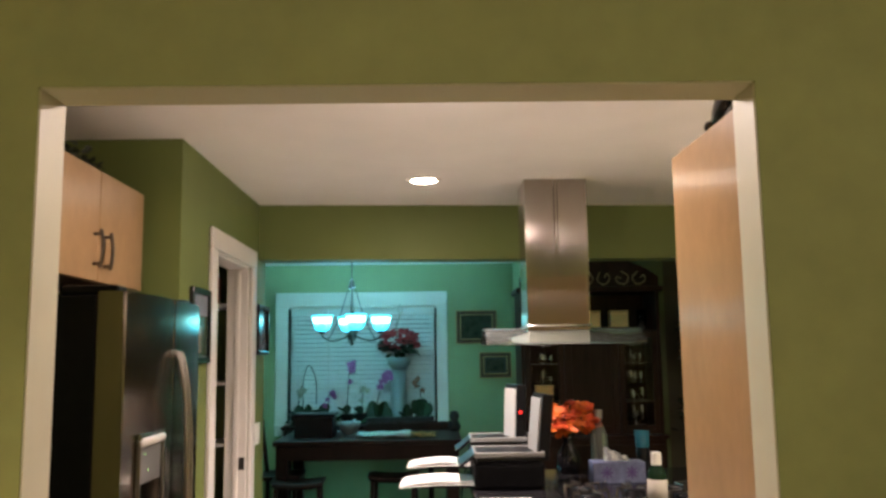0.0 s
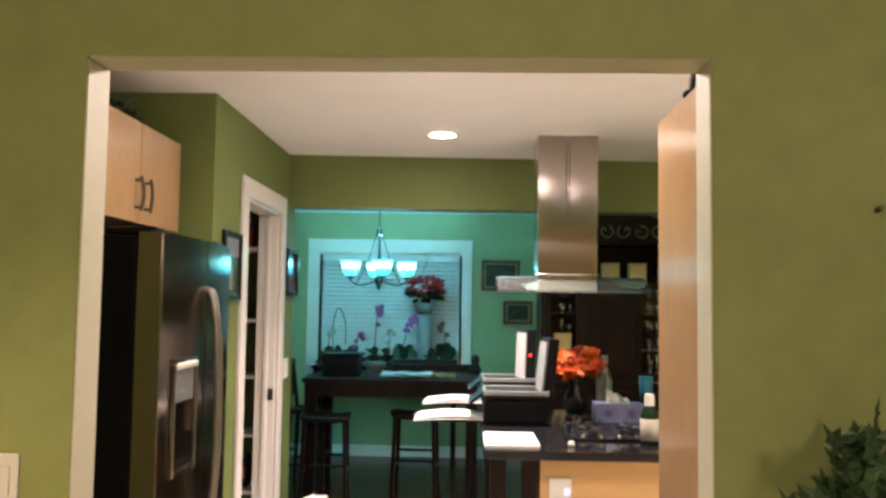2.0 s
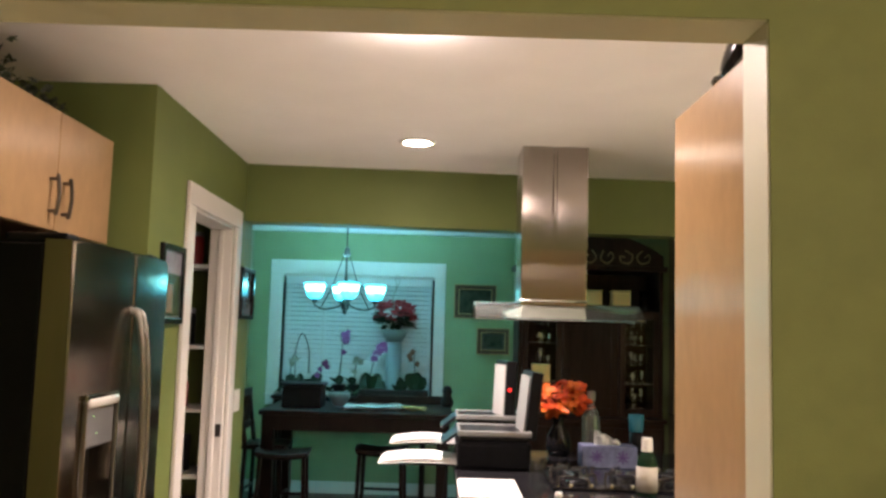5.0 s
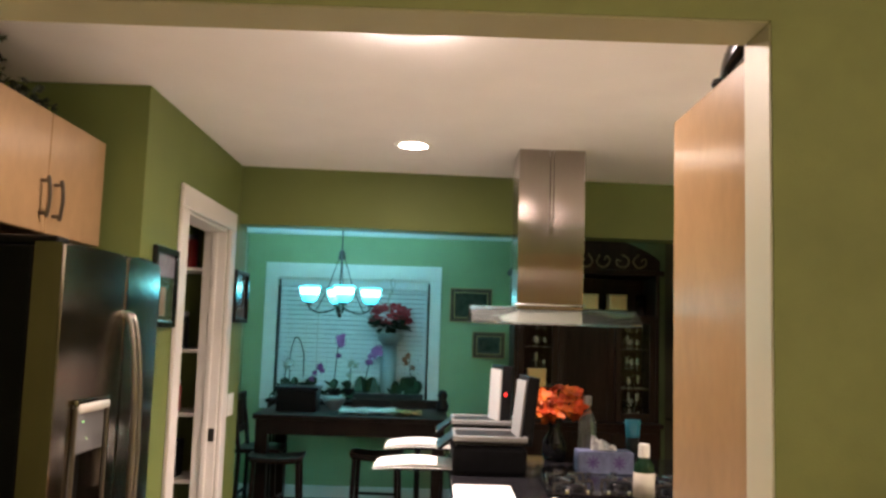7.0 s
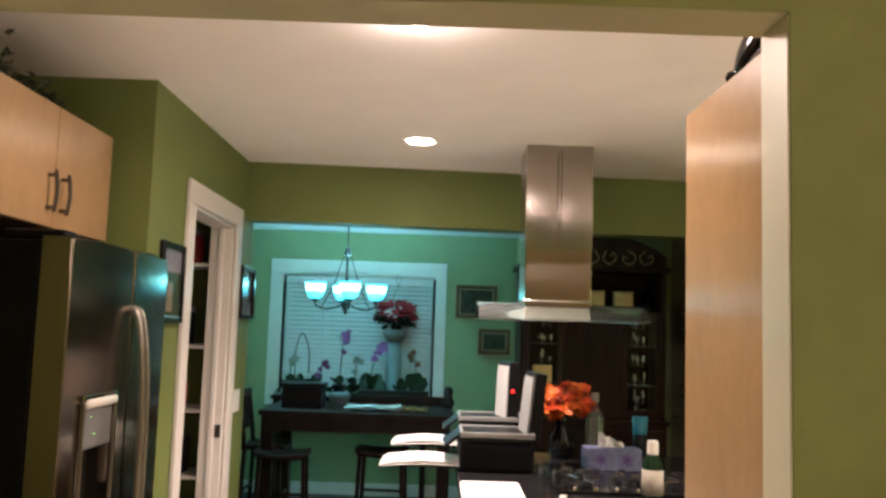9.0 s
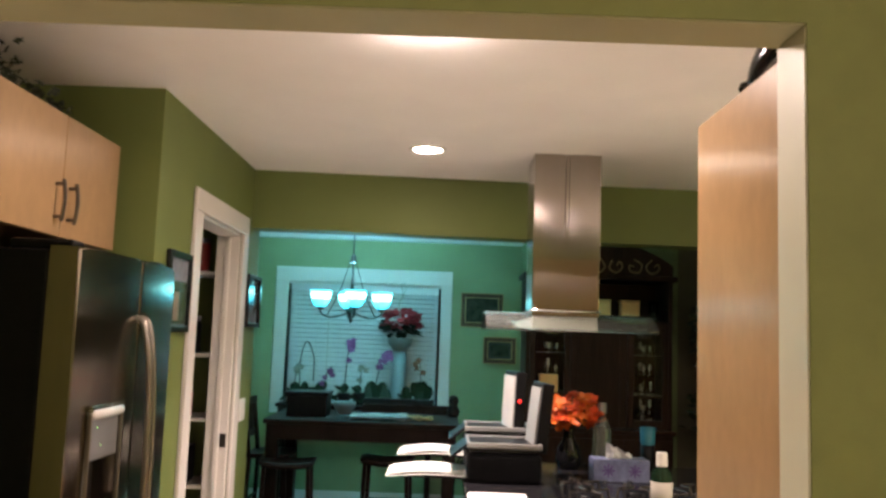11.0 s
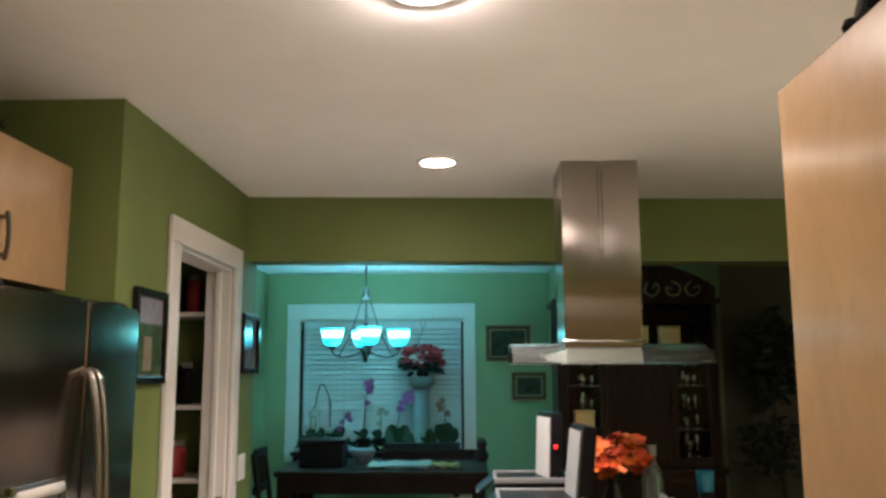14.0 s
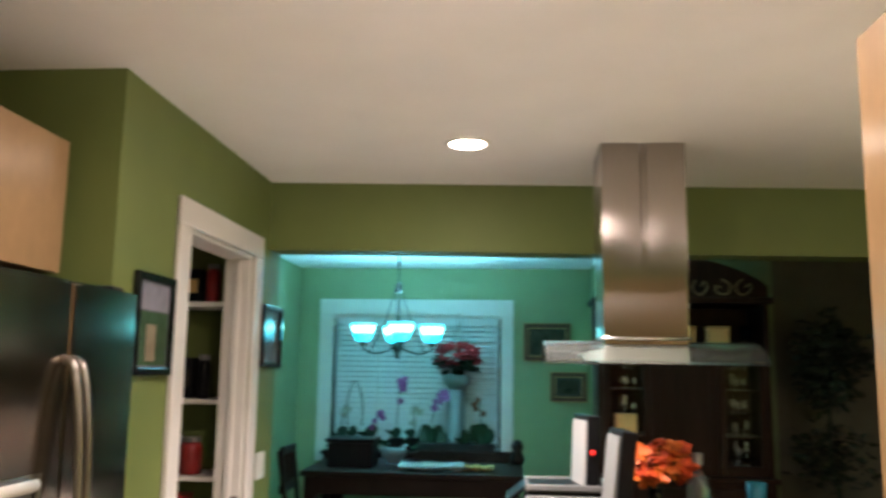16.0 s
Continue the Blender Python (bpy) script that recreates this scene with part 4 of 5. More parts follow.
part("sleeve", lathe([(0, 0.001), (0.032, 0.001), (0.036, 0.125), (0, 0.125)], (1.575, 4.93, CT), 20), BLACK, mug, smooth=True)
part("wall", lathe([(0.036, 0.126), (0.042, 0.215), (0.038, 0.215), (0.032, 0.130), (0, 0.128)], (1.575, 4.93, CT), 20), TEAL_CUP, mug, "teal plastic upper half", smooth=True)

bin_ = thing("waste_bin", (-0.045, 3.02, 0), "white kitchen waste bin with a crumpled bag", "waste bin")
part("bucket", lathe([(0, 0.001), (0.13, 0.001), (0.152, 0.60), (0.160, 0.62), (0.150, 0.62), (0.12, 0.02), (0, 0.02)], (-0.045, 3.02, 0), 28), WHITE_PLASTIC, bin_, smooth=True)
bag = lathe([(0.150, 0.585), (0.164, 0.61), (0.11, 0.66), (0.06, 0.74), (0.042, 0.80), (0, 0.825)], (-0.045, 3.02, 0), 40)
for v in bag.verts:
    n_ = noise.noise(v.co * 16) * 0.030 + noise.noise(v.co * 40) * 0.012
    v.co += Vector((n_, n_ * 0.7, n_ * 1.6))
part("bag", bag, PAPER, bin_, "crumpled white bag", smooth=False)

# front wall fittings and plant
plate = thing("light_switch", (-0.54, FRONT_Y0, 1.05), "double light switch plate on the green wall", "light switch")
part("plate", box(-0.617, FRONT_Y0 - 0.007, 1.056, -0.499, FRONT_Y0 - 0.001, 1.174, 0.003), WHITE_PLASTIC, plate)
for x in (-0.583, -0.533):
    part("rocker", box(x - 0.016, FRONT_Y0 - 0.011, 1.083, x + 0.016, FRONT_Y0 - 0.007, 1.147, 0.002), WHITE_PLASTIC, plate)
tagged(part("nail", tube([(1.437, FRONT_Y0 - 0.022, 1.756), (1.437, FRONT_Y0 + 0.005, 1.750)], 0.006, 8), NICKEL), "dark nail in the green painted wall", "nail")


def ivy():
    rnd = random.Random(21)
    bx, by, bz = 1.335, 1.60, 0.84
    stand = thing("plant_stand", (bx, by, 0), "dark wooden plant stand", "plant stand")
    part("top", box(bx - 0.16, by - 0.16, bz - 0.03, bx + 0.16, by + 0.16, bz, 0.006), DARK_WOOD, stand)
    for dx in (-0.13, 0.13):
        for dy in (-0.13, 0.13):
            part("leg", box(bx + dx - 0.018, by + dy - 0.018, 0, bx + dx + 0.018, by + dy + 0.018, bz - 0.03, 0.004), DARK_WOOD, stand)
    root = thing("ivy_plant", (bx, by, bz), "bushy dark green ivy in a pot", "plant")
    part("pot", lathe([(0, 0.001), (0.08, 0.001), (0.115, 0.15), (0.122, 0.16), (0.105, 0.16), (0, 0.14)], (bx, by, bz), 24), POT, root, smooth=True)
    stems = bmesh.new()
    spots = []
    for i in range(34):
        a, r = rnd.uniform(0, 6.28), rnd.uniform(0.05, 0.29)
        tip = Vector((bx + r * math.cos(a), by + r * 0.62 * math.sin(a), bz + 0.16 + rnd.uniform(0.05, 0.30) * (1.15 - r * 2.2)))
        path = curve_pts([(bx, by, bz + 0.13), (bx + (tip.x - bx) * 0.5, by + (tip.y - by) * 0.5, tip.z * 0.5 + (bz + 0.22) * 0.5 + 0.03), tip], 5)
        tube(path, 0.003, 5, stems)
        spots += path[3:]
    part("stems", stems, STEM, root)
    leaf_shape = []
    for v in range(3):
        bm = bmesh.new()
        leaf(bm, (0, 0, 0), 1.0, 0, 12 * v, 6 * v - 6, "ivy")
        me = bpy.data.meshes.new("leaf")
        bm.to_mesh(me)
        bm.free()
        me.materials.append(LEAF)
        leaf_shape.append(me)
    for i in range(200):
        p = spots[rnd.randrange(len(spots))] + Vector((rnd.uniform(-0.03, 0.03), rnd.uniform(-0.03, 0.03), rnd.uniform(-0.02, 0.03)))
        p.y = min(p.y, FRONT_Y0 - 0.07)
        ob = new("leaf", leaf_shape[i % 3])
        ob.parent = root
        ob.location = p - root.location
        ob.rotation_euler = (radians(rnd.uniform(50, 130)), radians(rnd.uniform(-60, 60)), radians(rnd.uniform(-80, 80) + (180 if rnd.random() < 0.3 else 0)))
        ob.scale = (rnd.uniform(0.050, 0.074),) * 3


ivy()


strip = thing("power_strip", (0.36, 6.45, 0), "black power strip with a blue light on the floor", "power strip")
part("body", box(0.33, 6.30, 0.001, 0.39, 6.60, 0.045, 0.006), BLACK, strip)
part("indicator", box(0.352, 6.297, 0.02, 0.366, 6.301, 0.036), BLUE_LED, strip, "blue light")
part("cord", tube(curve_pts([(0.39, 6.40, 0.03), (0.48, 6.0, 0.012), (0.52, 5.4, 0.03), (0.54, 5.05, 0.45), (0.575, 5.04, 0.86), (0.63, 5.035, 0.93), (0.64, 4.985, 0.96)], 8), 0.004, 6), BLACK, strip, "black power cord")


# ---- dining room ----
def window():
    root = thing("window_1", (-0.27, FAR_Y, WZ0), "wide white-cased dining room window with closed blinds at night", "window")
    root["kind"] = "structure"
    y = FAR_Y
    for nm, b in (("casing", (-1.108, y - 0.022, 0.802, WX0 + 0.012, y - 0.001, 2.036)), ("casing", (WX1 - 0.012, y - 0.022, 0.802, 0.556, y - 0.001, 2.036)), ("casing", (-1.108, y - 0.024, 2.030, 0.556, y - 0.001, 2.168)), ("apron", (-1.108, y - 0.020, 0.802, 0.556, y - 0.001, 0.886))):
        part(nm, box(*b, bevel=0.005), WHITE, root)
    part("window_sill", box(-1.112, y - 0.035, 0.886, 0.560, y + 0.12, 0.910, 0.006), WHITE, root)
    # black strips draw the unlit gaps between blinds and casing
    for nm, b in (("gap_shade_strip", (WX0 + 0.0125, y + 0.004, 0.911, WX0 + 0.030, y + 0.10, WZ1 - 0.092)), ("gap_shade_strip", (WX1 - 0.030, y + 0.004, 0.911, WX1 - 0.0125, y + 0.10, WZ1 - 0.092))):
        part(nm, box(*b), GLOSS_BLACK, root, "black strip painted in for the dark gap beside the blind")
    part("head_jamb", box(WX0, y + 0.001, WZ1 - 0.0215, WX1, y + 0.12, WZ1), WHITE, root)
    pane = part("pane", box(WX0 + 0.031, y + 0.105, 0.912, WX1 - 0.031, y + 0.111, WZ1 - 0.022), GLASS, root, "night-dark glass")
    pane.visible_shadow = False
    for x in (WX0 + 0.031, -0.625, WX1 - 0.071):
        part("mullion", box(x, y + 0.098, 0.912, x + 0.04, y + 0.13, WZ1 - 0.022, 0.004), WHITE, root)
    for bx0, bx1 in ((WX0 + 0.034, -0.608), (-0.602, WX1 - 0.034)):
        blind = thing("window_blind", ((bx0 + bx1) / 2, y + 0.050, 0.91), "closed white slatted window blind lit blue-green", "blind", "window blinds")
        part("head_rail", box(bx0 - 0.002, y + 0.018, WZ1 - 0.090, bx1 + 0.002, y + 0.080, WZ1 - 0.022, 0.004), BLIND, blind)
        bm = box(bx0, -0.0275, -0.0015, bx1, 0.0275, 0.0015, 0.0)
        bmesh.ops.transform(bm, matrix=Matrix.Translation((-(bx0 + bx1) / 2, 0, 0)), verts=bm.verts)
        bmesh.ops.transform(bm, matrix=Matrix.Rotation(radians(45), 4, "X"), verts=bm.verts)
        me = bpy.data.meshes.new("slat")
        bm.to_mesh(me)
        bm.free()
        me.materials.append(BLIND)
        z = 0.955
        while z < WZ1 - 0.09:
            ob = new("slat", me)
            ob.parent = blind
            ob.location = (0, 0, z - 0.91)
            z += 0.044
        part("bottom_rail", box(bx0, y + 0.030, 0.913, bx1, y + 0.070, 0.932, 0.004), BLIND, blind)
        for cx in (bx0 + 0.10, bx1 - 0.10):
            part("cord", tube([(cx, y + 0.024, 0.93), (cx, y + 0.024, WZ1 - 0.085)], 0.0015, 5), WHITE_PLASTIC, blind)


window()

for b in ((-1.29, FAR_Y - 0.014, 0, 1.205, FAR_Y, 0.11), (1.191, 7.66, 0, 1.205, FAR_Y - 0.014, 0.11), (-1.29, 5.22, 0, -1.276, FAR_Y - 0.014, 0.11)):
    structure("baseboard", box(*b, bevel=0.003), WHITE, "white painted baseboard", "baseboard")

framed("framed_painting", "y", FAR_Y, 0.640, 1.040, 1.655, 1.978, 0.032, 0.050, GOLD, CANVAS, "dark landscape painting in a gilt frame", "painting")
framed("framed_painting", "y", FAR_Y, 0.862, 1.172, 1.322, 1.572, 0.032, 0.048, GOLD, CANVAS, "small dark painting in a gilt frame", "painting", 0.02)


def chandelier():
    cx, cy = -0.235, 6.90
    root = thing("chandelier", (cx, cy, TOP), "four-arm metal chandelier with lit blue-green glass shades", "chandelier")
    part("ceiling_rose", lathe([(0.0, -0.035), (0.02, -0.034), (0.055, -0.015), (0.06, -0.001), (0, -0.001)], (cx, cy, TOP), 24), NICKEL, root, smooth=True)
    part("rod", tube([(cx, cy, TOP - 0.03), (cx, cy, 2.14)], 0.006, 8), BRONZE, root)
    part("top_collar", lathe([(0.0, 2.17), (0.012, 2.165), (0.026, 2.14), (0.020, 2.125), (0.034, 2.11), (0.02, 2.09), (0.0, 2.085)], (cx, cy, 0), 16), BRONZE, root, smooth=True)
    part("column", lathe([(0.0, 1.635), (0.012, 1.645), (0.017, 1.66), (0.008, 1.675), (0.030, 1.70), (0.038, 1.725), (0.020, 1.75), (0.012, 1.80), (0.010, 2.09), (0, 2.09)], (cx, cy, 0), 16), BRONZE, root, smooth=True)
    for k in range(4):
        a = radians(193 + 90 * k)
        dx, dy = math.cos(a), math.sin(a)

        def at(r, z):
            return (cx + r * dx, cy + r * dy, z)
        arm = part("arm", tube(curve_pts([at(0.02, 1.72), at(0.09, 1.685), at(0.17, 1.675), at(0.232, 1.705), at(0.236, 1.735)], 5), 0.006, 8), BRONZE, root, smooth=True)
        part("stay", tube(curve_pts([at(0.022, 2.10), at(0.055, 2.0), at(0.10, 1.86), at(0.16, 1.735), at(0.19, 1.682)], 5), 0.004, 6), BRONZE, root, smooth=True)
        sx, sy, _ = at(0.236, 0)
        part("cup", lathe([(0, 1.728), (0.018, 1.73), (0.030, 1.745), (0.030, 1.752), (0, 1.752)], (sx, sy, 0), 16), NICKEL, arm, smooth=True)
        part("shade", lathe([(0.028, 1.752), (0.050, 1.765), (0.066, 1.80), (0.074, 1.842), (0.084, 1.872), (0.081, 1.873), (0.070, 1.844), (0.062, 1.802), (0.046, 1.77), (0.026, 1.757)], (sx, sy, 0), 24), SHADE_GLOW, arm, "lit frosted glass shade", smooth=True)
        part("bulb", lathe([(0, 1.754), (0.014, 1.756), (0.016, 1.79), (0.025, 1.825), (0.021, 1.858), (0, 1.870)], (sx, sy, 0), 14), BULB_GLOW, arm, "bright bulb", smooth=True)


chandelier()


def dining_table():
    x0, x1, y0, y1, z = -0.80, 0.62, 6.58, 7.50, 0.92
    root = thing("dining_table", (-0.1, 7.04, 0), "dark counter-height dining table", "table")
    part("tabletop", box(x0, y0, z - 0.035, x1, y1, z, 0.005), DARK_WOOD, root)
    for b in ((x0 + 0.03, y0 + 0.02, x1 - 0.03, y0 + 0.045), (x0 + 0.03, y1 - 0.045, x1 - 0.03, y1 - 0.02), (x0 + 0.02, y0 + 0.045, x0 + 0.045, y1 - 0.045), (x1 - 0.045, y0 + 0.045, x1 - 0.02, y1 - 0.045)):
        part("apron", box(b[0], b[1], z - 0.145, b[2], b[3], z - 0.036, 0.003), DARK_WOOD, root)
    for x in (x0 + 0.02, x1 - 0.11):
        for y in (y0 + 0.02, y1 - 0.11):
            part("leg", box(x, y, 0, x + 0.09, y + 0.09, z - 0.036, 0.006), DARK_WOOD, root)


dining_table()


def stool(x, y, turn, back=False):
    z = 0.63
    name = "counter_chair" if back else "counter_stool"
    root = thing(name, (x, y, 0), "dark wooden counter chair with a slatted back" if back else "dark wooden counter stool with a saddle seat", "chair" if back else "stool", "seats round the table", turn)
    seat = bmesh.new()
    top, bot = [], []
    for i in range(13):
        for k in range(9):
            u, v = i / 6 - 1, k / 4 - 1
            dip = 0.016 * (u * u) - 0.006 * v * v
            w = 0.20 - 0.012 * v * v
            top.append(seat.verts.new((x + u * w, y + v * 0.17, z + dip)))
            bot.append(seat.verts.new((x + u * (w - 0.012), y + v * 0.16, z + dip - 0.035)))
    for i in range(12):
        for k in range(8):
            a, b, c, d = i * 9 + k, (i + 1) * 9 + k, (i + 1) * 9 + k + 1, i * 9 + k + 1
            seat.faces.new((top[a], top[b], top[c], top[d]))
            seat.faces.new((bot[a], bot[d], bot[c], bot[b]))
    ring = [i * 9 for i in range(13)] + [12 * 9 + k for k in range(1, 9)] + [i * 9 + 8 for i in range(11, -1, -1)] + [k for k in range(7, 0, -1)]
    for a, b in zip(ring, ring[1:] + ring[:1]):
        seat.faces.new((top[a], top[b], bot[b], bot[a]))
    part("seat", seat, DARK_WOOD, root, smooth=True)
    for sx in (-1, 1):
        for sy in (-1, 1):
            f = Vector((x + sx * 0.175, y + sy * 0.15, 0))
            t = Vector((x + sx * 0.155, y + sy * 0.130, z - 0.030))
            hgt = 1.02 if back and sy > 0 else None
            pts = [f, t] + ([Vector((x + sx * 0.165, y + 0.19, hgt))] if hgt else [])
            part("leg", tube(pts, 0.021, 4), DARK_WOOD, root)
        part("stretcher", tube([(x + sx * 0.168, y - 0.142, 0.20), (x + sx * 0.168, y + 0.142, 0.20)], 0.012, 6), DARK_WOOD, root)
    for sy, zz in ((-1, 0.26), (1, 0.30)):
        part("stretcher", tube([(x - 0.166, y + sy * 0.140, zz), (x + 0.166, y + sy * 0.140, zz)], 0.012, 6), DARK_WOOD, root)
    if back:
        for zz in (0.99, 0.74):
            part("back_rail", box(x - 0.165, y + 0.165, zz, x + 0.165, y + 0.190, zz + 0.055, 0.006), DARK_WOOD, root)
        for i in range(5):
            sx = x - 0.11 + 0.055 * i
            part("slat", box(sx - 0.011, y + 0.170, 0.79, sx + 0.011, y + 0.184, 0.995, 0.003), DARK_WOOD, root)


stool(-0.600, 6.58, 4)
stool(0.100, 6.86, -3)
stool(-0.80, 6.95, 90, True)

# things on the table
bx = thing("storage_box", (-0.525, 6.95, 0.92), "black lidded storage box on the dining table", "box")
part("body", box(-0.675, 6.80, 0.921, -0.375, 7.06, 1.080, 0.008), BLACK, bx)
part("lid", box(-0.690, 6.79, 1.080, -0.360, 7.07, 1.108, 0.008), BLACK, bx, "slightly larger lid")


def paper_fan(name, place, size, label, mat, n):
    rnd = random.Random(len(label))
    bm = bmesh.new()
    for i in range(n):
        own = bmesh.new()
        cols = 8
        rows = [[own.verts.new((size[0] * (c / cols - 0.5), s * size[1] / 2, 0.012 * math.sin(c * 0.8 + i) ** 2 + 0.010 * i)) for c in range(cols + 1)] for s in (-1, 1)]
        for c in range(cols):
            own.faces.new((rows[0][c], rows[0][c + 1], rows[1][c + 1], rows[1][c]))
        bmesh.ops.solidify(own, geom=own.faces[:], thickness=0.002)
        bmesh.ops.transform(own, matrix=Matrix.Translation(place) @ Matrix.Rotation(rnd.uniform(-0.25, 0.25), 4, "Z") @ Matrix.Rotation(rnd.uniform(-0.08, 0.08), 4, "Y"), verts=own.verts)
        merge(bm, own)
    tagged(part(name, bm, mat), label, "paper")


paper_fan("newspaper", (0.02, 6.82, 0.928), (0.42, 0.28), "open white newspaper spread on the dining table", PAPER, 3)
paper_fan("envelope_pile", (0.33, 6.80, 0.926), (0.19, 0.13), "cream envelopes lying on the dining table", BEIGE, 3)
tray = thing("serving_tray", (0.22, 7.42, 0.92), "low dark wooden serving tray at the back of the table", "tray")
part("base", box(-0.16, 7.36, 0.921, 0.585, 7.49, 0.932, 0.003), DARK_WOOD, tray)
for b in ((-0.16, 7.36, 0.585, 7.372), (-0.16, 7.478, 0.585, 7.49), (-0.16, 7.372, -0.148, 7.478), (0.573, 7.372, 0.585, 7.478)):
    part("side", box(b[0], b[1], 0.932, b[2], b[3], 0.985, 0.003), DARK_WOOD, tray)
bowl = thing("bowl", (-0.30, 7.05, 0.92), "pale ceramic bowl beside the storage box", "bowl")
part("body", lathe([(0, 0.001), (0.045, 0.001), (0.05, 0.012), (0.085, 0.06), (0.092, 0.10), (0.086, 0.10), (0.078, 0.062), (0, 0.02)], (-0.275, 7.12, 0.92), 24), FROSTED, bowl, smooth=True)
vs = thing("vase", (0.60, 7.25, 0.92), "small dark rounded figurine vase on the table", "vase")
part("body", lathe([(0, 0.001), (0.04, 0.001), (0.055, 0.04), (0.03, 0.09), (0.042, 0.125), (0.03, 0.16), (0, 0.17)], (0.585, 7.25, 0.92), 20), POT, vs, smooth=True)


# plants in the window
def orchid(x, y, z, h, lean, petals, seed, blooms=7, loop=False):
    rnd = random.Random(seed)
    root = thing("potted_orchid", (x, y, z), "potted orchid with drooping blooms on the window sill", "plant", "orchids in the window")
    part("pot", lathe([(0, 0.001), (0.045, 0.001), (0.062, 0.10), (0.066, 0.105), (0.055, 0.105), (0, 0.09)], (x, y, z), 18), POT, root, smooth=True)
    lv = bmesh.new()
    for k in range(5):
        leaf(lv, (x, y, z + 0.095), rnd.uniform(0.10, 0.18), k * 60 + rnd.uniform(-20, 20), rnd.uniform(40, 80), rnd.uniform(-15, 15), "oval" if k % 3 == 0 else "long")
    part("leaves", lv, ORCHID_LEAF, root)
    if loop:
        pts = curve_pts([(x - 0.055, y, z + 0.09), (x - 0.06, y, z + h * 0.7), (x - 0.01, y, z + h), (x + 0.06, y, z + h * 0.75), (x + 0.065, y, z + h * 0.35)], 8)
        part("stem", tube(pts, 0.005, 6), STEM, root)
        return
    pts = curve_pts([(x, y, z + 0.09), (x + lean * 0.2, y, z + h * 0.55), (x + lean * 0.6, y - 0.01, z + h * 0.95), (x + lean, y - 0.02, z + h), (x + lean * 1.5, y - 0.03, z + h * 0.93)], 8)
    part("stem", tube(pts, 0.0048, 6), STEM, root)
    tail = pts[len(pts) // 2 - 4:]
    for i in range(blooms):
        p = tail[min(len(tail) - 1, i * len(tail) // blooms)] + Vector((rnd.uniform(-0.035, 0.035), -0.015, rnd.uniform(-0.04, 0.02)))
        bm = bmesh.new()
        for k in range(5):
            leaf(bm, p, rnd.uniform(0.024, 0.036), 0, 0, 0, "oval")
            bm.verts.ensure_lookup_table()
            new_verts = bm.verts[-9:]
            bmesh.ops.rotate(bm, cent=p, matrix=Matrix.Rotation(radians(72 * k), 3, "Z"), verts=new_verts)
        bmesh.ops.rotate(bm, cent=p, matrix=Matrix.Rotation(radians(80 + rnd.uniform(-20, 20)), 3, "X"), verts=bm.verts)
        part("bloom", bm, petals, root)


SILL = 0.912


def console():
    root = thing("console_table", (-0.28, 8.15, 0), "narrow dark wooden console table under the window, full of plants", "table")
    part("tabletop", box(-1.00, 8.03, SILL - 0.03, 0.43, 8.265, SILL - 0.001, 0.004), DARK_WOOD, root)
    part("apron", box(-0.96, 8.05, SILL - 0.11, 0.39, 8.07, SILL - 0.031, 0.003), DARK_WOOD, root)
    for x in (-0.98, 0.36):
        for y in (8.045, 8.20):
            part("leg", box(x, y, 0, x + 0.05, y + 0.05, SILL - 0.031, 0.004), DARK_WOOD, root)


console()
orchid(-0.755, 8.17, SILL, 0.56, 0.0, PINK_PETAL, 1, loop=True)
orchid(-0.86, 8.12, SILL, 0.36, 0.05, PALE_PETAL, 9, 5)
orchid(-0.60, 8.20, SILL, 0.29, 0.05, PINK_PETAL, 2, 5)
orchid(-0.40, 8.14, SILL, 0.56, 0.05, PINK_PETAL, 3, 10)
orchid(-0.27, 8.20, SILL, 0.33, 0.03, PALE_PETAL, 8, 5)
orchid(-0.13, 8.15, SILL, 0.46, 0.13, PINK_PETAL, 4, 16)
orchid(0.30, 8.19, SILL, 0.40, -0.03, AMBER_BUD, 6, 5)
trough = thing("planter_box", (0.05, 8.07, SILL), "dark planter trough with broad leaves on the console", "planter")
part("trough", box(-0.21, 8.035, SILL + 0.001, 0.42, 8.125, SILL + 0.075, 0.008), POT, trough)
lv = bmesh.new()
rnd = random.Random(31)
for cx, n, big in ((-0.10, 4, 0.23), (0.19, 3, 0.15), (0.335, 3, 0.21), (0.04, 3, 0.12)):
    for i in range(n):
        leaf(lv, (cx + rnd.uniform(-0.03, 0.03), 8.08 + rnd.uniform(-0.02, 0.02), SILL + 0.06), big * rnd.uniform(0.7, 1.0), rnd.uniform(-40, 40), rnd.uniform(66, 90), rnd.uniform(-22, 22), "oval")
part("leaves", lv, ORCHID_LEAF, trough)


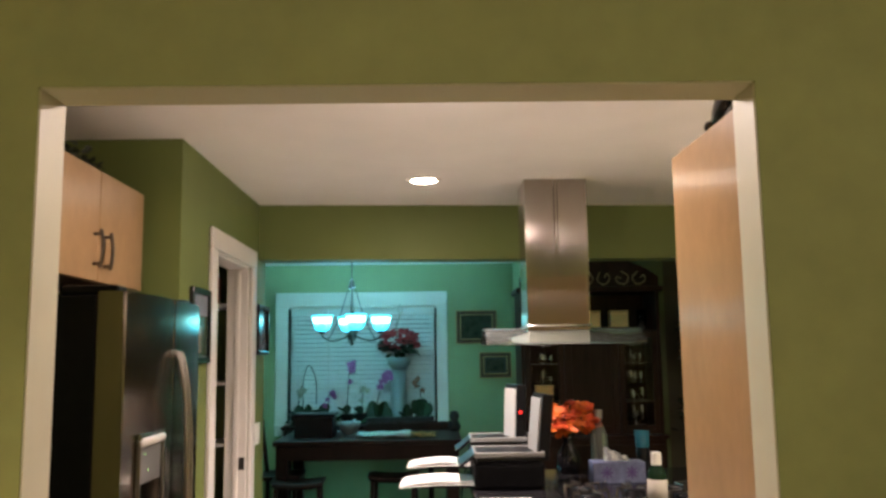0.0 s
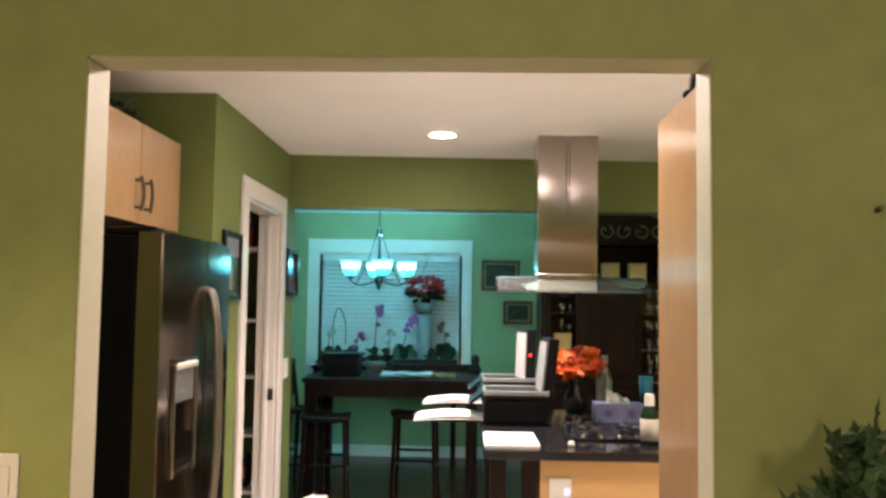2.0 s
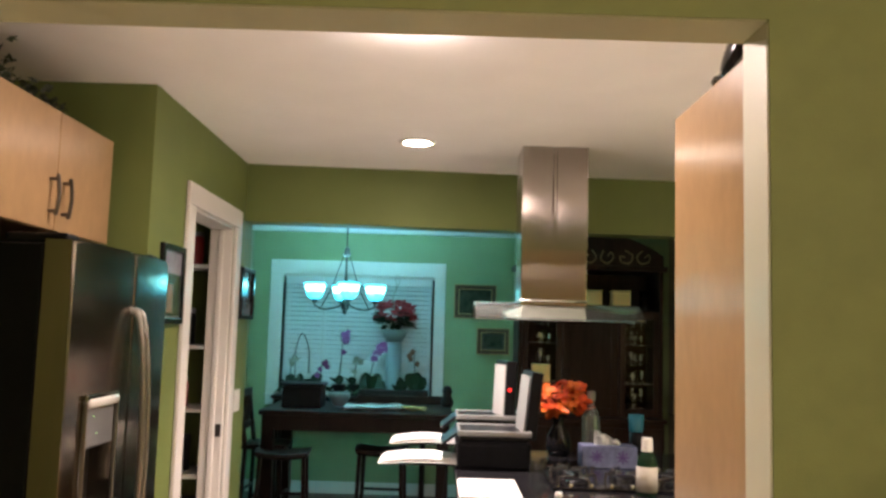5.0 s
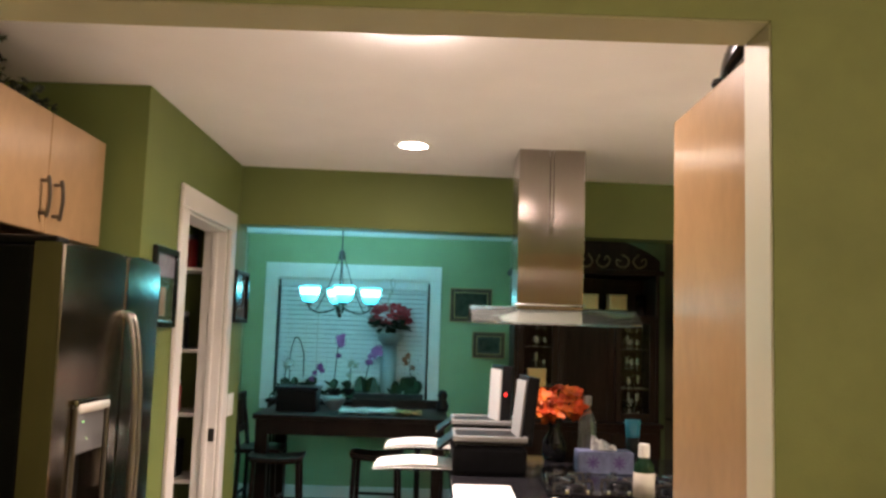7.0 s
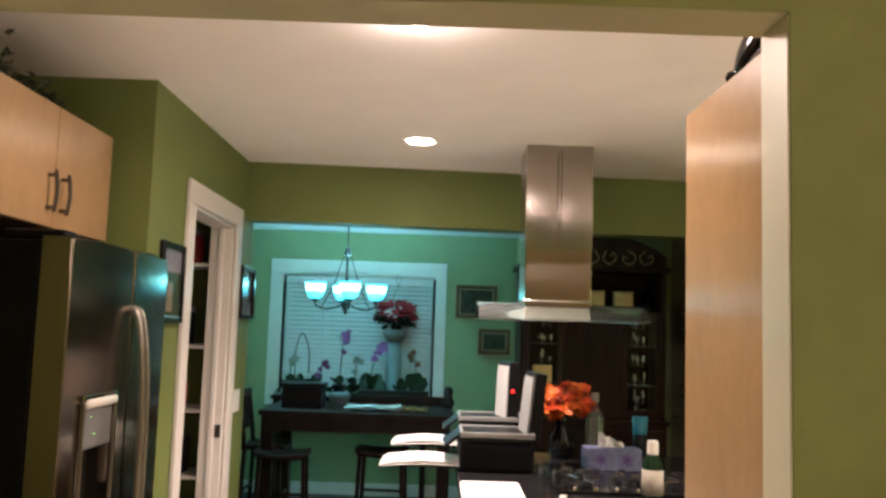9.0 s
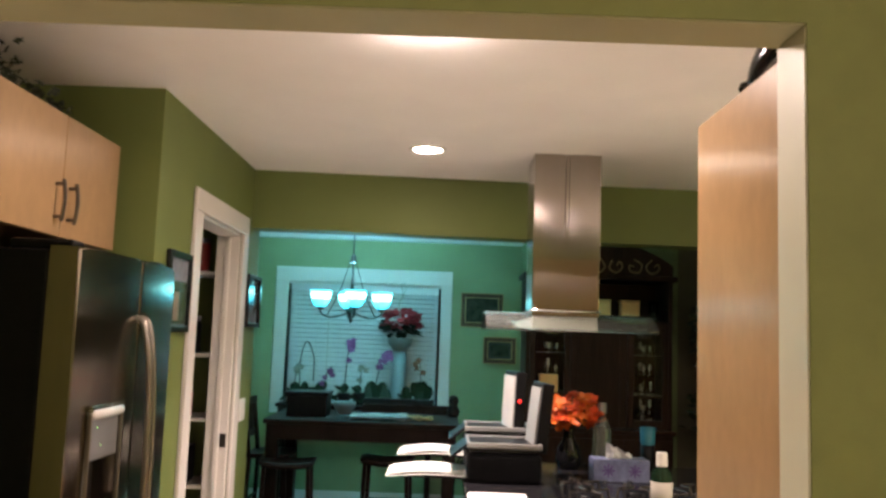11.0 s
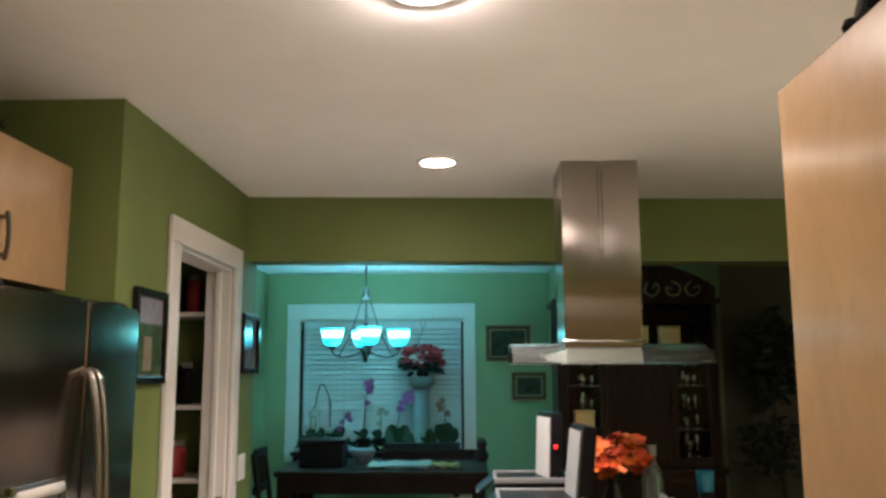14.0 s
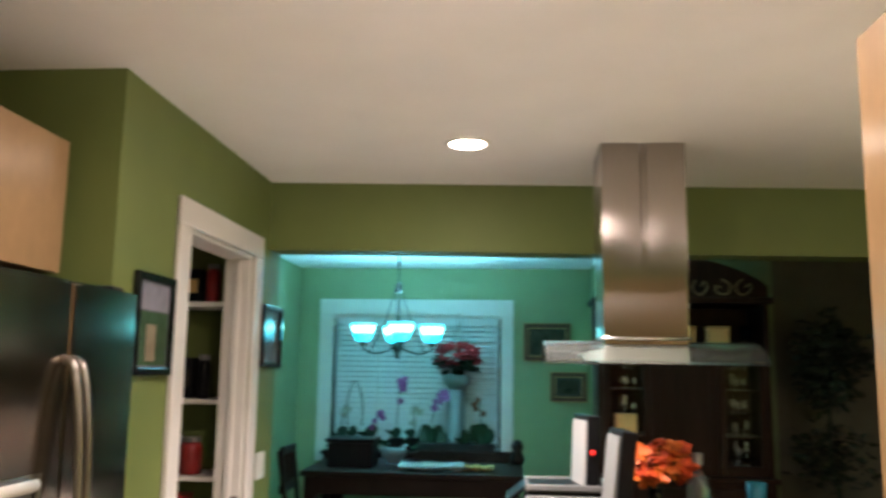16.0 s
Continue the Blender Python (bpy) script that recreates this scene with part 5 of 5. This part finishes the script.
def tall_arrangement():
    rnd = random.Random(17)
    x, y = 0.090, 8.155
    root = thing("flower_stand", (x, y, SILL), "red flowers massed on a tall pale vase in the window", "flower arrangement")
    part("vase", lathe([(0, 0.001), (0.082, 0.001), (0.076, 0.02), (0.070, 0.50), (0.066, 0.50), (0.070, 0.022), (0, 0.018)], (x, y, SILL), 24), FROSTED, root, "tall glass cylinder", smooth=True)
    part("bowl", lathe([(0, 0.505), (0.06, 0.506), (0.105, 0.56), (0.115, 0.62), (0.105, 0.62), (0, 0.60)], (x, y, SILL), 24), FROSTED, root, "pale bowl", smooth=True)
    lf = bmesh.new()
    for i in range(46):
        a = rnd.uniform(0, 6.28)
        leaf(lf, (x + 0.10 * math.cos(a), y + 0.08 * math.sin(a), SILL + 0.66 + rnd.uniform(-0.02, 0.10)), rnd.uniform(0.07, 0.12), math.degrees(a) - 90 + rnd.uniform(-30, 30), rnd.uniform(-40, 30), rnd.uniform(-20, 20))
    part("foliage", lf, ORCHID_LEAF, root)
    for i in range(30):
        a, e = rnd.uniform(0, 6.28), rnd.uniform(-0.35, 1.4)
        c = Vector((x + 0.185 * math.cos(a) * math.cos(e), y + 0.12 * math.sin(a) * math.cos(e), SILL + 0.755 + 0.115 * math.sin(e)))
        bm = bmesh.new()
        for k in range(8):
            leaf(bm, c, rnd.uniform(0.045, 0.068), k * 45 + rnd.uniform(-14, 14), rnd.uniform(-10, 55), rnd.uniform(-20, 20))
        part("bloom", bm, RED_PETAL, root)
    twig = tube(curve_pts([(x - 0.005, y, SILL + 0.80), (x - 0.02, y - 0.01, SILL + 0.93), (x + 0.012, y, SILL + 1.01), (x - 0.006, y, SILL + 1.10), (x + 0.03, y, SILL + 1.13)], 6), 0.007, 6, taper=0.003)
    tube(curve_pts([(x + 0.012, y, SILL + 1.01), (x + 0.035, y, SILL + 1.06), (x + 0.030, y, SILL + 1.10)], 5), 0.004, 5, twig)
    part("twig", twig, PALE_PETAL, root, "pale curled twig")


tall_arrangement()


def hutch():
    x0, x1, y0, y1 = 1.150, 2.330, 7.20, 7.645
    root = thing("china_hutch", ((x0 + x1) / 2, 7.42, 0), "tall dark mahogany china hutch with glazed doors and carved crest", "hutch")
    part("base", box(x0, y0 - 0.05, 0.0, x1, y1, 0.84, 0.006), HUTCH_WOOD, root)
    part("counter", box(x0 - 0.02, y0 - 0.07, 0.84, x1 + 0.02, y1, 0.875, 0.008), HUTCH_WOOD, root)
    for i in range(3):
        w = (x1 - x0 - 0.04) / 3
        a = x0 + 0.02 + i * w
        d = part("door", box(a + 0.004, y0 - 0.066, 0.08, a + w - 0.004, y0 - 0.051, 0.80, 0.005), HUTCH_WOOD, root)
        part("knob", lathe([(0, -0.01), (0.012, -0.006), (0.012, 0.006), (0, 0.01)], (a + w - 0.03, y0 - 0.078, 0.5), 12), GOLD, d)
    for nm, b in (("side_panel", (x0, y0, 0.875, x0 + 0.03, y1, 2.06)), ("side_panel", (x1 - 0.03, y0, 0.875, x1, y1, 2.06)), ("back_panel", (x0 + 0.03, y1 - 0.02, 0.875, x1 - 0.03, y1, 2.06)), ("top_panel", (x0, y0, 2.06, x1, y1, 2.09))):
        part(nm, box(*b, bevel=0.003), HUTCH_WOOD, root)
    part("cornice", box(x0 - 0.03, y0 - 0.04, 2.06, x1 + 0.03, y1, 2.105, 0.010), HUTCH_WOOD, root)
    # arched crest
    bm = bmesh.new()
    cols = 28
    rows = []
    for i in range(cols + 1):
        u = i / cols
        z = 2.105 + 0.08 + 0.20 * math.sin(math.pi * u) ** 0.8
        rows.append([bm.verts.new((x0 + (x1 - x0) * u, y, zz)) for y in (y0 - 0.01, y0 + 0.03) for zz in (2.105, z)])
    for a, b in zip(rows, rows[1:]):
        for p, q in ((0, 1), (1, 3), (3, 2), (2, 0)):
            bm.faces.new((a[p], b[p], b[q], a[q]))
    bm.faces.new([rows[0][i] for i in (0, 1, 3, 2)])
    bm.faces.new([rows[-1][i] for i in (0, 2, 3, 1)])
    crest = part("crest", bm, HUTCH_WOOD, root, "arched carved crest")
    for k, sx in enumerate((1.72, 1.86, 2.02, 2.16)):
        flip = 1 if k % 2 else -1
        pts = curve_pts([(sx - 0.05 * flip, y0 - 0.016, 2.20), (sx - 0.035 * flip, y0 - 0.018, 2.13), (sx + 0.03 * flip, y0 - 0.018, 2.125), (sx + 0.05 * flip, y0 - 0.018, 2.19), (sx + 0.01 * flip, y0 - 0.018, 2.22), (sx + 0.005 * flip, y0 - 0.018, 2.18)], 6)
        turn = (0.7, -0.5, 1.2, -0.9)[k]
        pts = [(sx + (p[0] - sx) * math.cos(turn) - (p[2] - 2.17) * math.sin(turn), p[1], 2.175 + (p[0] - sx) * math.sin(turn) + (p[2] - 2.17) * math.cos(turn)) for p in pts]
        part("carved_scroll", tube(pts, 0.0065, 8), DULL_GILT, crest, "dull gilt scroll", smooth=True)
    for z in (1.14, 1.46, 1.74):
        part("shelf", box(x0 + 0.03, y0 + 0.05, z - 0.012, x1 - 0.03, y1 - 0.02, z, 0.003), HUTCH_WOOD, root)
    for a, b in ((x0 + 0.032, x0 + 0.36), (x0 + 0.363, x1 - 0.363), (x1 - 0.36, x1 - 0.032)):
        wide = 0.05 if b - a < 0.4 else 0.06
        d = bmesh.new()
        for q in ((a, 0.88, a + wide, 1.73), (b - wide, 0.88, b, 1.73), (a + wide, 0.88, b - wide, 0.95), (a + wide, 1.67, b - wide, 1.73)):
            box(q[0], y0 - 0.002, q[1], q[2], y0 + 0.020, q[3], 0.004, d)
        fr = part("glazed_door", d, HUTCH_WOOD, root)
        if b - a > 0.4:
            part("door_panel", box(a + wide, y0 + 0.004, 0.95, b - wide, y0 + 0.014, 1.67), HUTCH_WOOD, fr, "solid mahogany panel")
        else:
            g = part("pane", box(a + wide, y0 + 0.008, 0.95, b - wide, y0 + 0.011, 1.67), PANE_GLASS, fr)
            g.visible_shadow = False
    rnd = random.Random(3)
    for z in (1.00, 1.30, 1.60):
        for col in (x0 + 0.210, x1 - 0.205):
            part("glass_shelf", box(col - 0.10, y0 + 0.05, z - 0.006, col + 0.10, y1 - 0.03, z - 0.001), PANE_GLASS, root, "thin glass shelf")
    for z in (0.876, 1.00, 1.141, 1.30, 1.461, 1.60):
        for col in (x0 + 0.210, x1 - 0.205):
            if z == 1.141 and col < x0 + 0.3:
                continue
            for k in range(7):
                a, back = col + 0.030 * (k % 4 - 1.5) + rnd.uniform(-0.008, 0.008), 0.075 + 0.075 * (k // 4)
                r, hgt = rnd.uniform(0.012, 0.017), rnd.uniform(0.055, 0.115)
                gob = thing("goblet", (a, y0 + back, z), "cut crystal goblet on a hutch shelf", "glass", "crystal in the hutch")
                part("glass", lathe([(0, 0.001), (r * 0.9, 0.001), (r * 0.2, 0.01), (r * 0.15, hgt * 0.35), (r * 0.9, hgt * 0.5), (r * 0.8, hgt * 0.75), (r, hgt), (r * 0.92, hgt), (r * 0.7, hgt * 0.55), (0, hgt * 0.42)], (a, y0 + back, z), 7), CRYSTAL if k % 2 == 0 else SILVERED, gob)
    # beige boxes take the place of warm cabinet reflections in the glass
    for bx0, bx1, lab in ((1.69, 1.84, "beige box standing in for a reflection in the hutch"), (1.925, 2.075, "second beige box standing in for a reflection in the hutch")):
        c = thing("canister", ((bx0 + bx1) / 2, y0 + 0.10, 1.741), lab, "canister", "canisters in the hutch")
        part("body", box(bx0, y0 + 0.05, 1.742, bx1, y0 + 0.16, 1.885, 0.012, seg=3), BEIGE, c)
        part("lid", box(bx0 - 0.003, y0 + 0.047, 1.885, bx1 + 0.003, y0 + 0.163, 1.905, 0.006), BEIGE, c)
    tall = thing("glass_vase", (2.20, y0 + 0.10, 1.741), "clear glass cylinder vase in the hutch", "vase")
    part("wall", lathe([(0, 0.001), (0.04, 0.001), (0.045, 0.17), (0.041, 0.17), (0.037, 0.008), (0, 0.008)], (2.20, y0 + 0.10, 1.741), 20), CRYSTAL, tall, smooth=True)
    # amber box, again a reflection built as an object
    cn = thing("canister", (1.345, y0 + 0.10, 1.141), "amber box standing in for a reflection behind the hutch glass", "canister")
    part("body", box(1.275, y0 + 0.045, 1.142, 1.420, y0 + 0.15, 1.262, 0.008), BEIGE, cn)
    part("lid", box(1.272, y0 + 0.042, 1.262, 1.423, y0 + 0.153, 1.285, 0.006), BEIGE, cn)


hutch()


def dark_tree():
    rnd = random.Random(41)
    x, y = 2.74, 7.25
    root = thing("potted_tree", (x, y, 0), "dark bushy potted tree in the unlit corner", "plant")
    part("pot", lathe([(0, 0.001), (0.14, 0.001), (0.19, 0.32), (0.20, 0.34), (0.17, 0.34), (0, 0.30)], (x, y, 0), 24), POT, root, smooth=True)
    part("trunk", tube(curve_pts([(x, y, 0.3), (x + 0.03, y, 0.7), (x - 0.02, y, 1.1), (x, y, 1.5)], 6), 0.024, 8, taper=0.012), STEM, root)
    for name, count, cz, rx, rz, size in (("crown", 620, 1.66, 0.27, 0.30, 0.085), ("lower_foliage", 260, 1.02, 0.34, 0.24, 0.075)):
        bm = bmesh.new()
        for i in range(count):
            a, e, r = rnd.uniform(0, 6.28), rnd.uniform(-1.5, 1.5), rnd.random() ** 0.45
            ragged = 1 + 0.22 * math.sin(3 * a + cz) * math.cos(2 * e)
            p = (x + rx * r * ragged * math.cos(a) * math.cos(e), y + 0.7 * rx * r * math.sin(a) * math.cos(e), cz + rz * r * ragged * math.sin(e))
            leaf(bm, p, size * rnd.uniform(0.6, 1.1), rnd.uniform(0, 360), rnd.uniform(-60, 40), rnd.uniform(-40, 40), "oval")
            if i % 40 == 0:
                part("limb", tube([(x, y, cz - 0.12), p], 0.006, 5, taper=0.002), STEM, root)
        part(name, bm, DARK_LEAF, root)


dark_tree()

# ---- front room ----
# unseen lamp, added as a source for the left wall's light
def unseen_floor_lamp():
    x, y = -0.92, 0.38
    root = thing("unseen_floor_lamp", (x, y, 0), "unseen dark metal floor lamp with a cloth shade, added for light", "lamp")
    part("base", lathe([(0, 0.001), (0.14, 0.001), (0.14, 0.015), (0.02, 0.035), (0, 0.035)], (x, y, 0), 24), NICKEL, root, smooth=True)
    part("pole", tube([(x, y, 0.03), (x, y, 1.69)], 0.010, 8), NICKEL, root)
    part("shade", lathe([(0.20, 1.708), (0.14, 1.96), (0.138, 1.96), (0.198, 1.708)], (x, y, 0), 28), BEIGE, root, "cloth shade", smooth=True)


unseen_floor_lamp()
# fixtures for the added front room lamps
for cx, cy in ADDED_FRONT_CANS:
    can_light(cx, cy)

# ---- floors ----
structure("floor_front_room", box(-3.02, -3.1, -0.10, 3.82, 1.93, 0.0), CARPET, "unseen beige carpet in the front room, kept pale for bounce", "floor")
tile_bed = structure("floor_kitchen", box(-1.62, 1.932, -0.10, 3.82, 4.698, -0.008), TILE, "unseen square kitchen floor tiles, kept pale to bounce light", "floor")
tile_mesh = part("tile", box(-0.148, -0.148, -0.010, 0.148, 0.148, 0.0, 0.002, seg=1), TILE).data
bpy.data.objects.remove(bpy.data.objects["tile"])
for i in range(17):
    for k in range(9):
        ob = new("tile", tile_mesh)
        ob.location = (-1.30 + 0.302 * i, 2.09 + 0.302 * k, 0)
        ob.parent = tile_bed
floor = structure("floor_dining", box(-1.62, 4.70, -0.10, 3.82, 9.72, -0.012), FLOOR_WOOD, "dark hardwood dining room floor", "floor")
board_mesh = part("plank", box(-0.060, -0.45, -0.012, 0.060, 0.45, 0.0, 0.0015, seg=1), FLOOR_WOOD).data
bpy.data.objects.remove(bpy.data.objects["plank"])
for i in range(42):
    x = -1.36 + i * 0.122
    y = 4.71
    cut = [4.71 + 0.90 * k - (i * 0.37) % 0.9 for k in range(1, 6)]
    edges = [4.71] + [c for c in cut if 4.9 < c < 8.1] + [8.30]
    for a, b in zip(edges, edges[1:]):
        ob = new("plank", board_mesh)
        ob.location = (x, (a + b) / 2, 0)
        ob.scale = (1, (b - a - 0.002) / 0.90, 1)
        ob.parent = floor
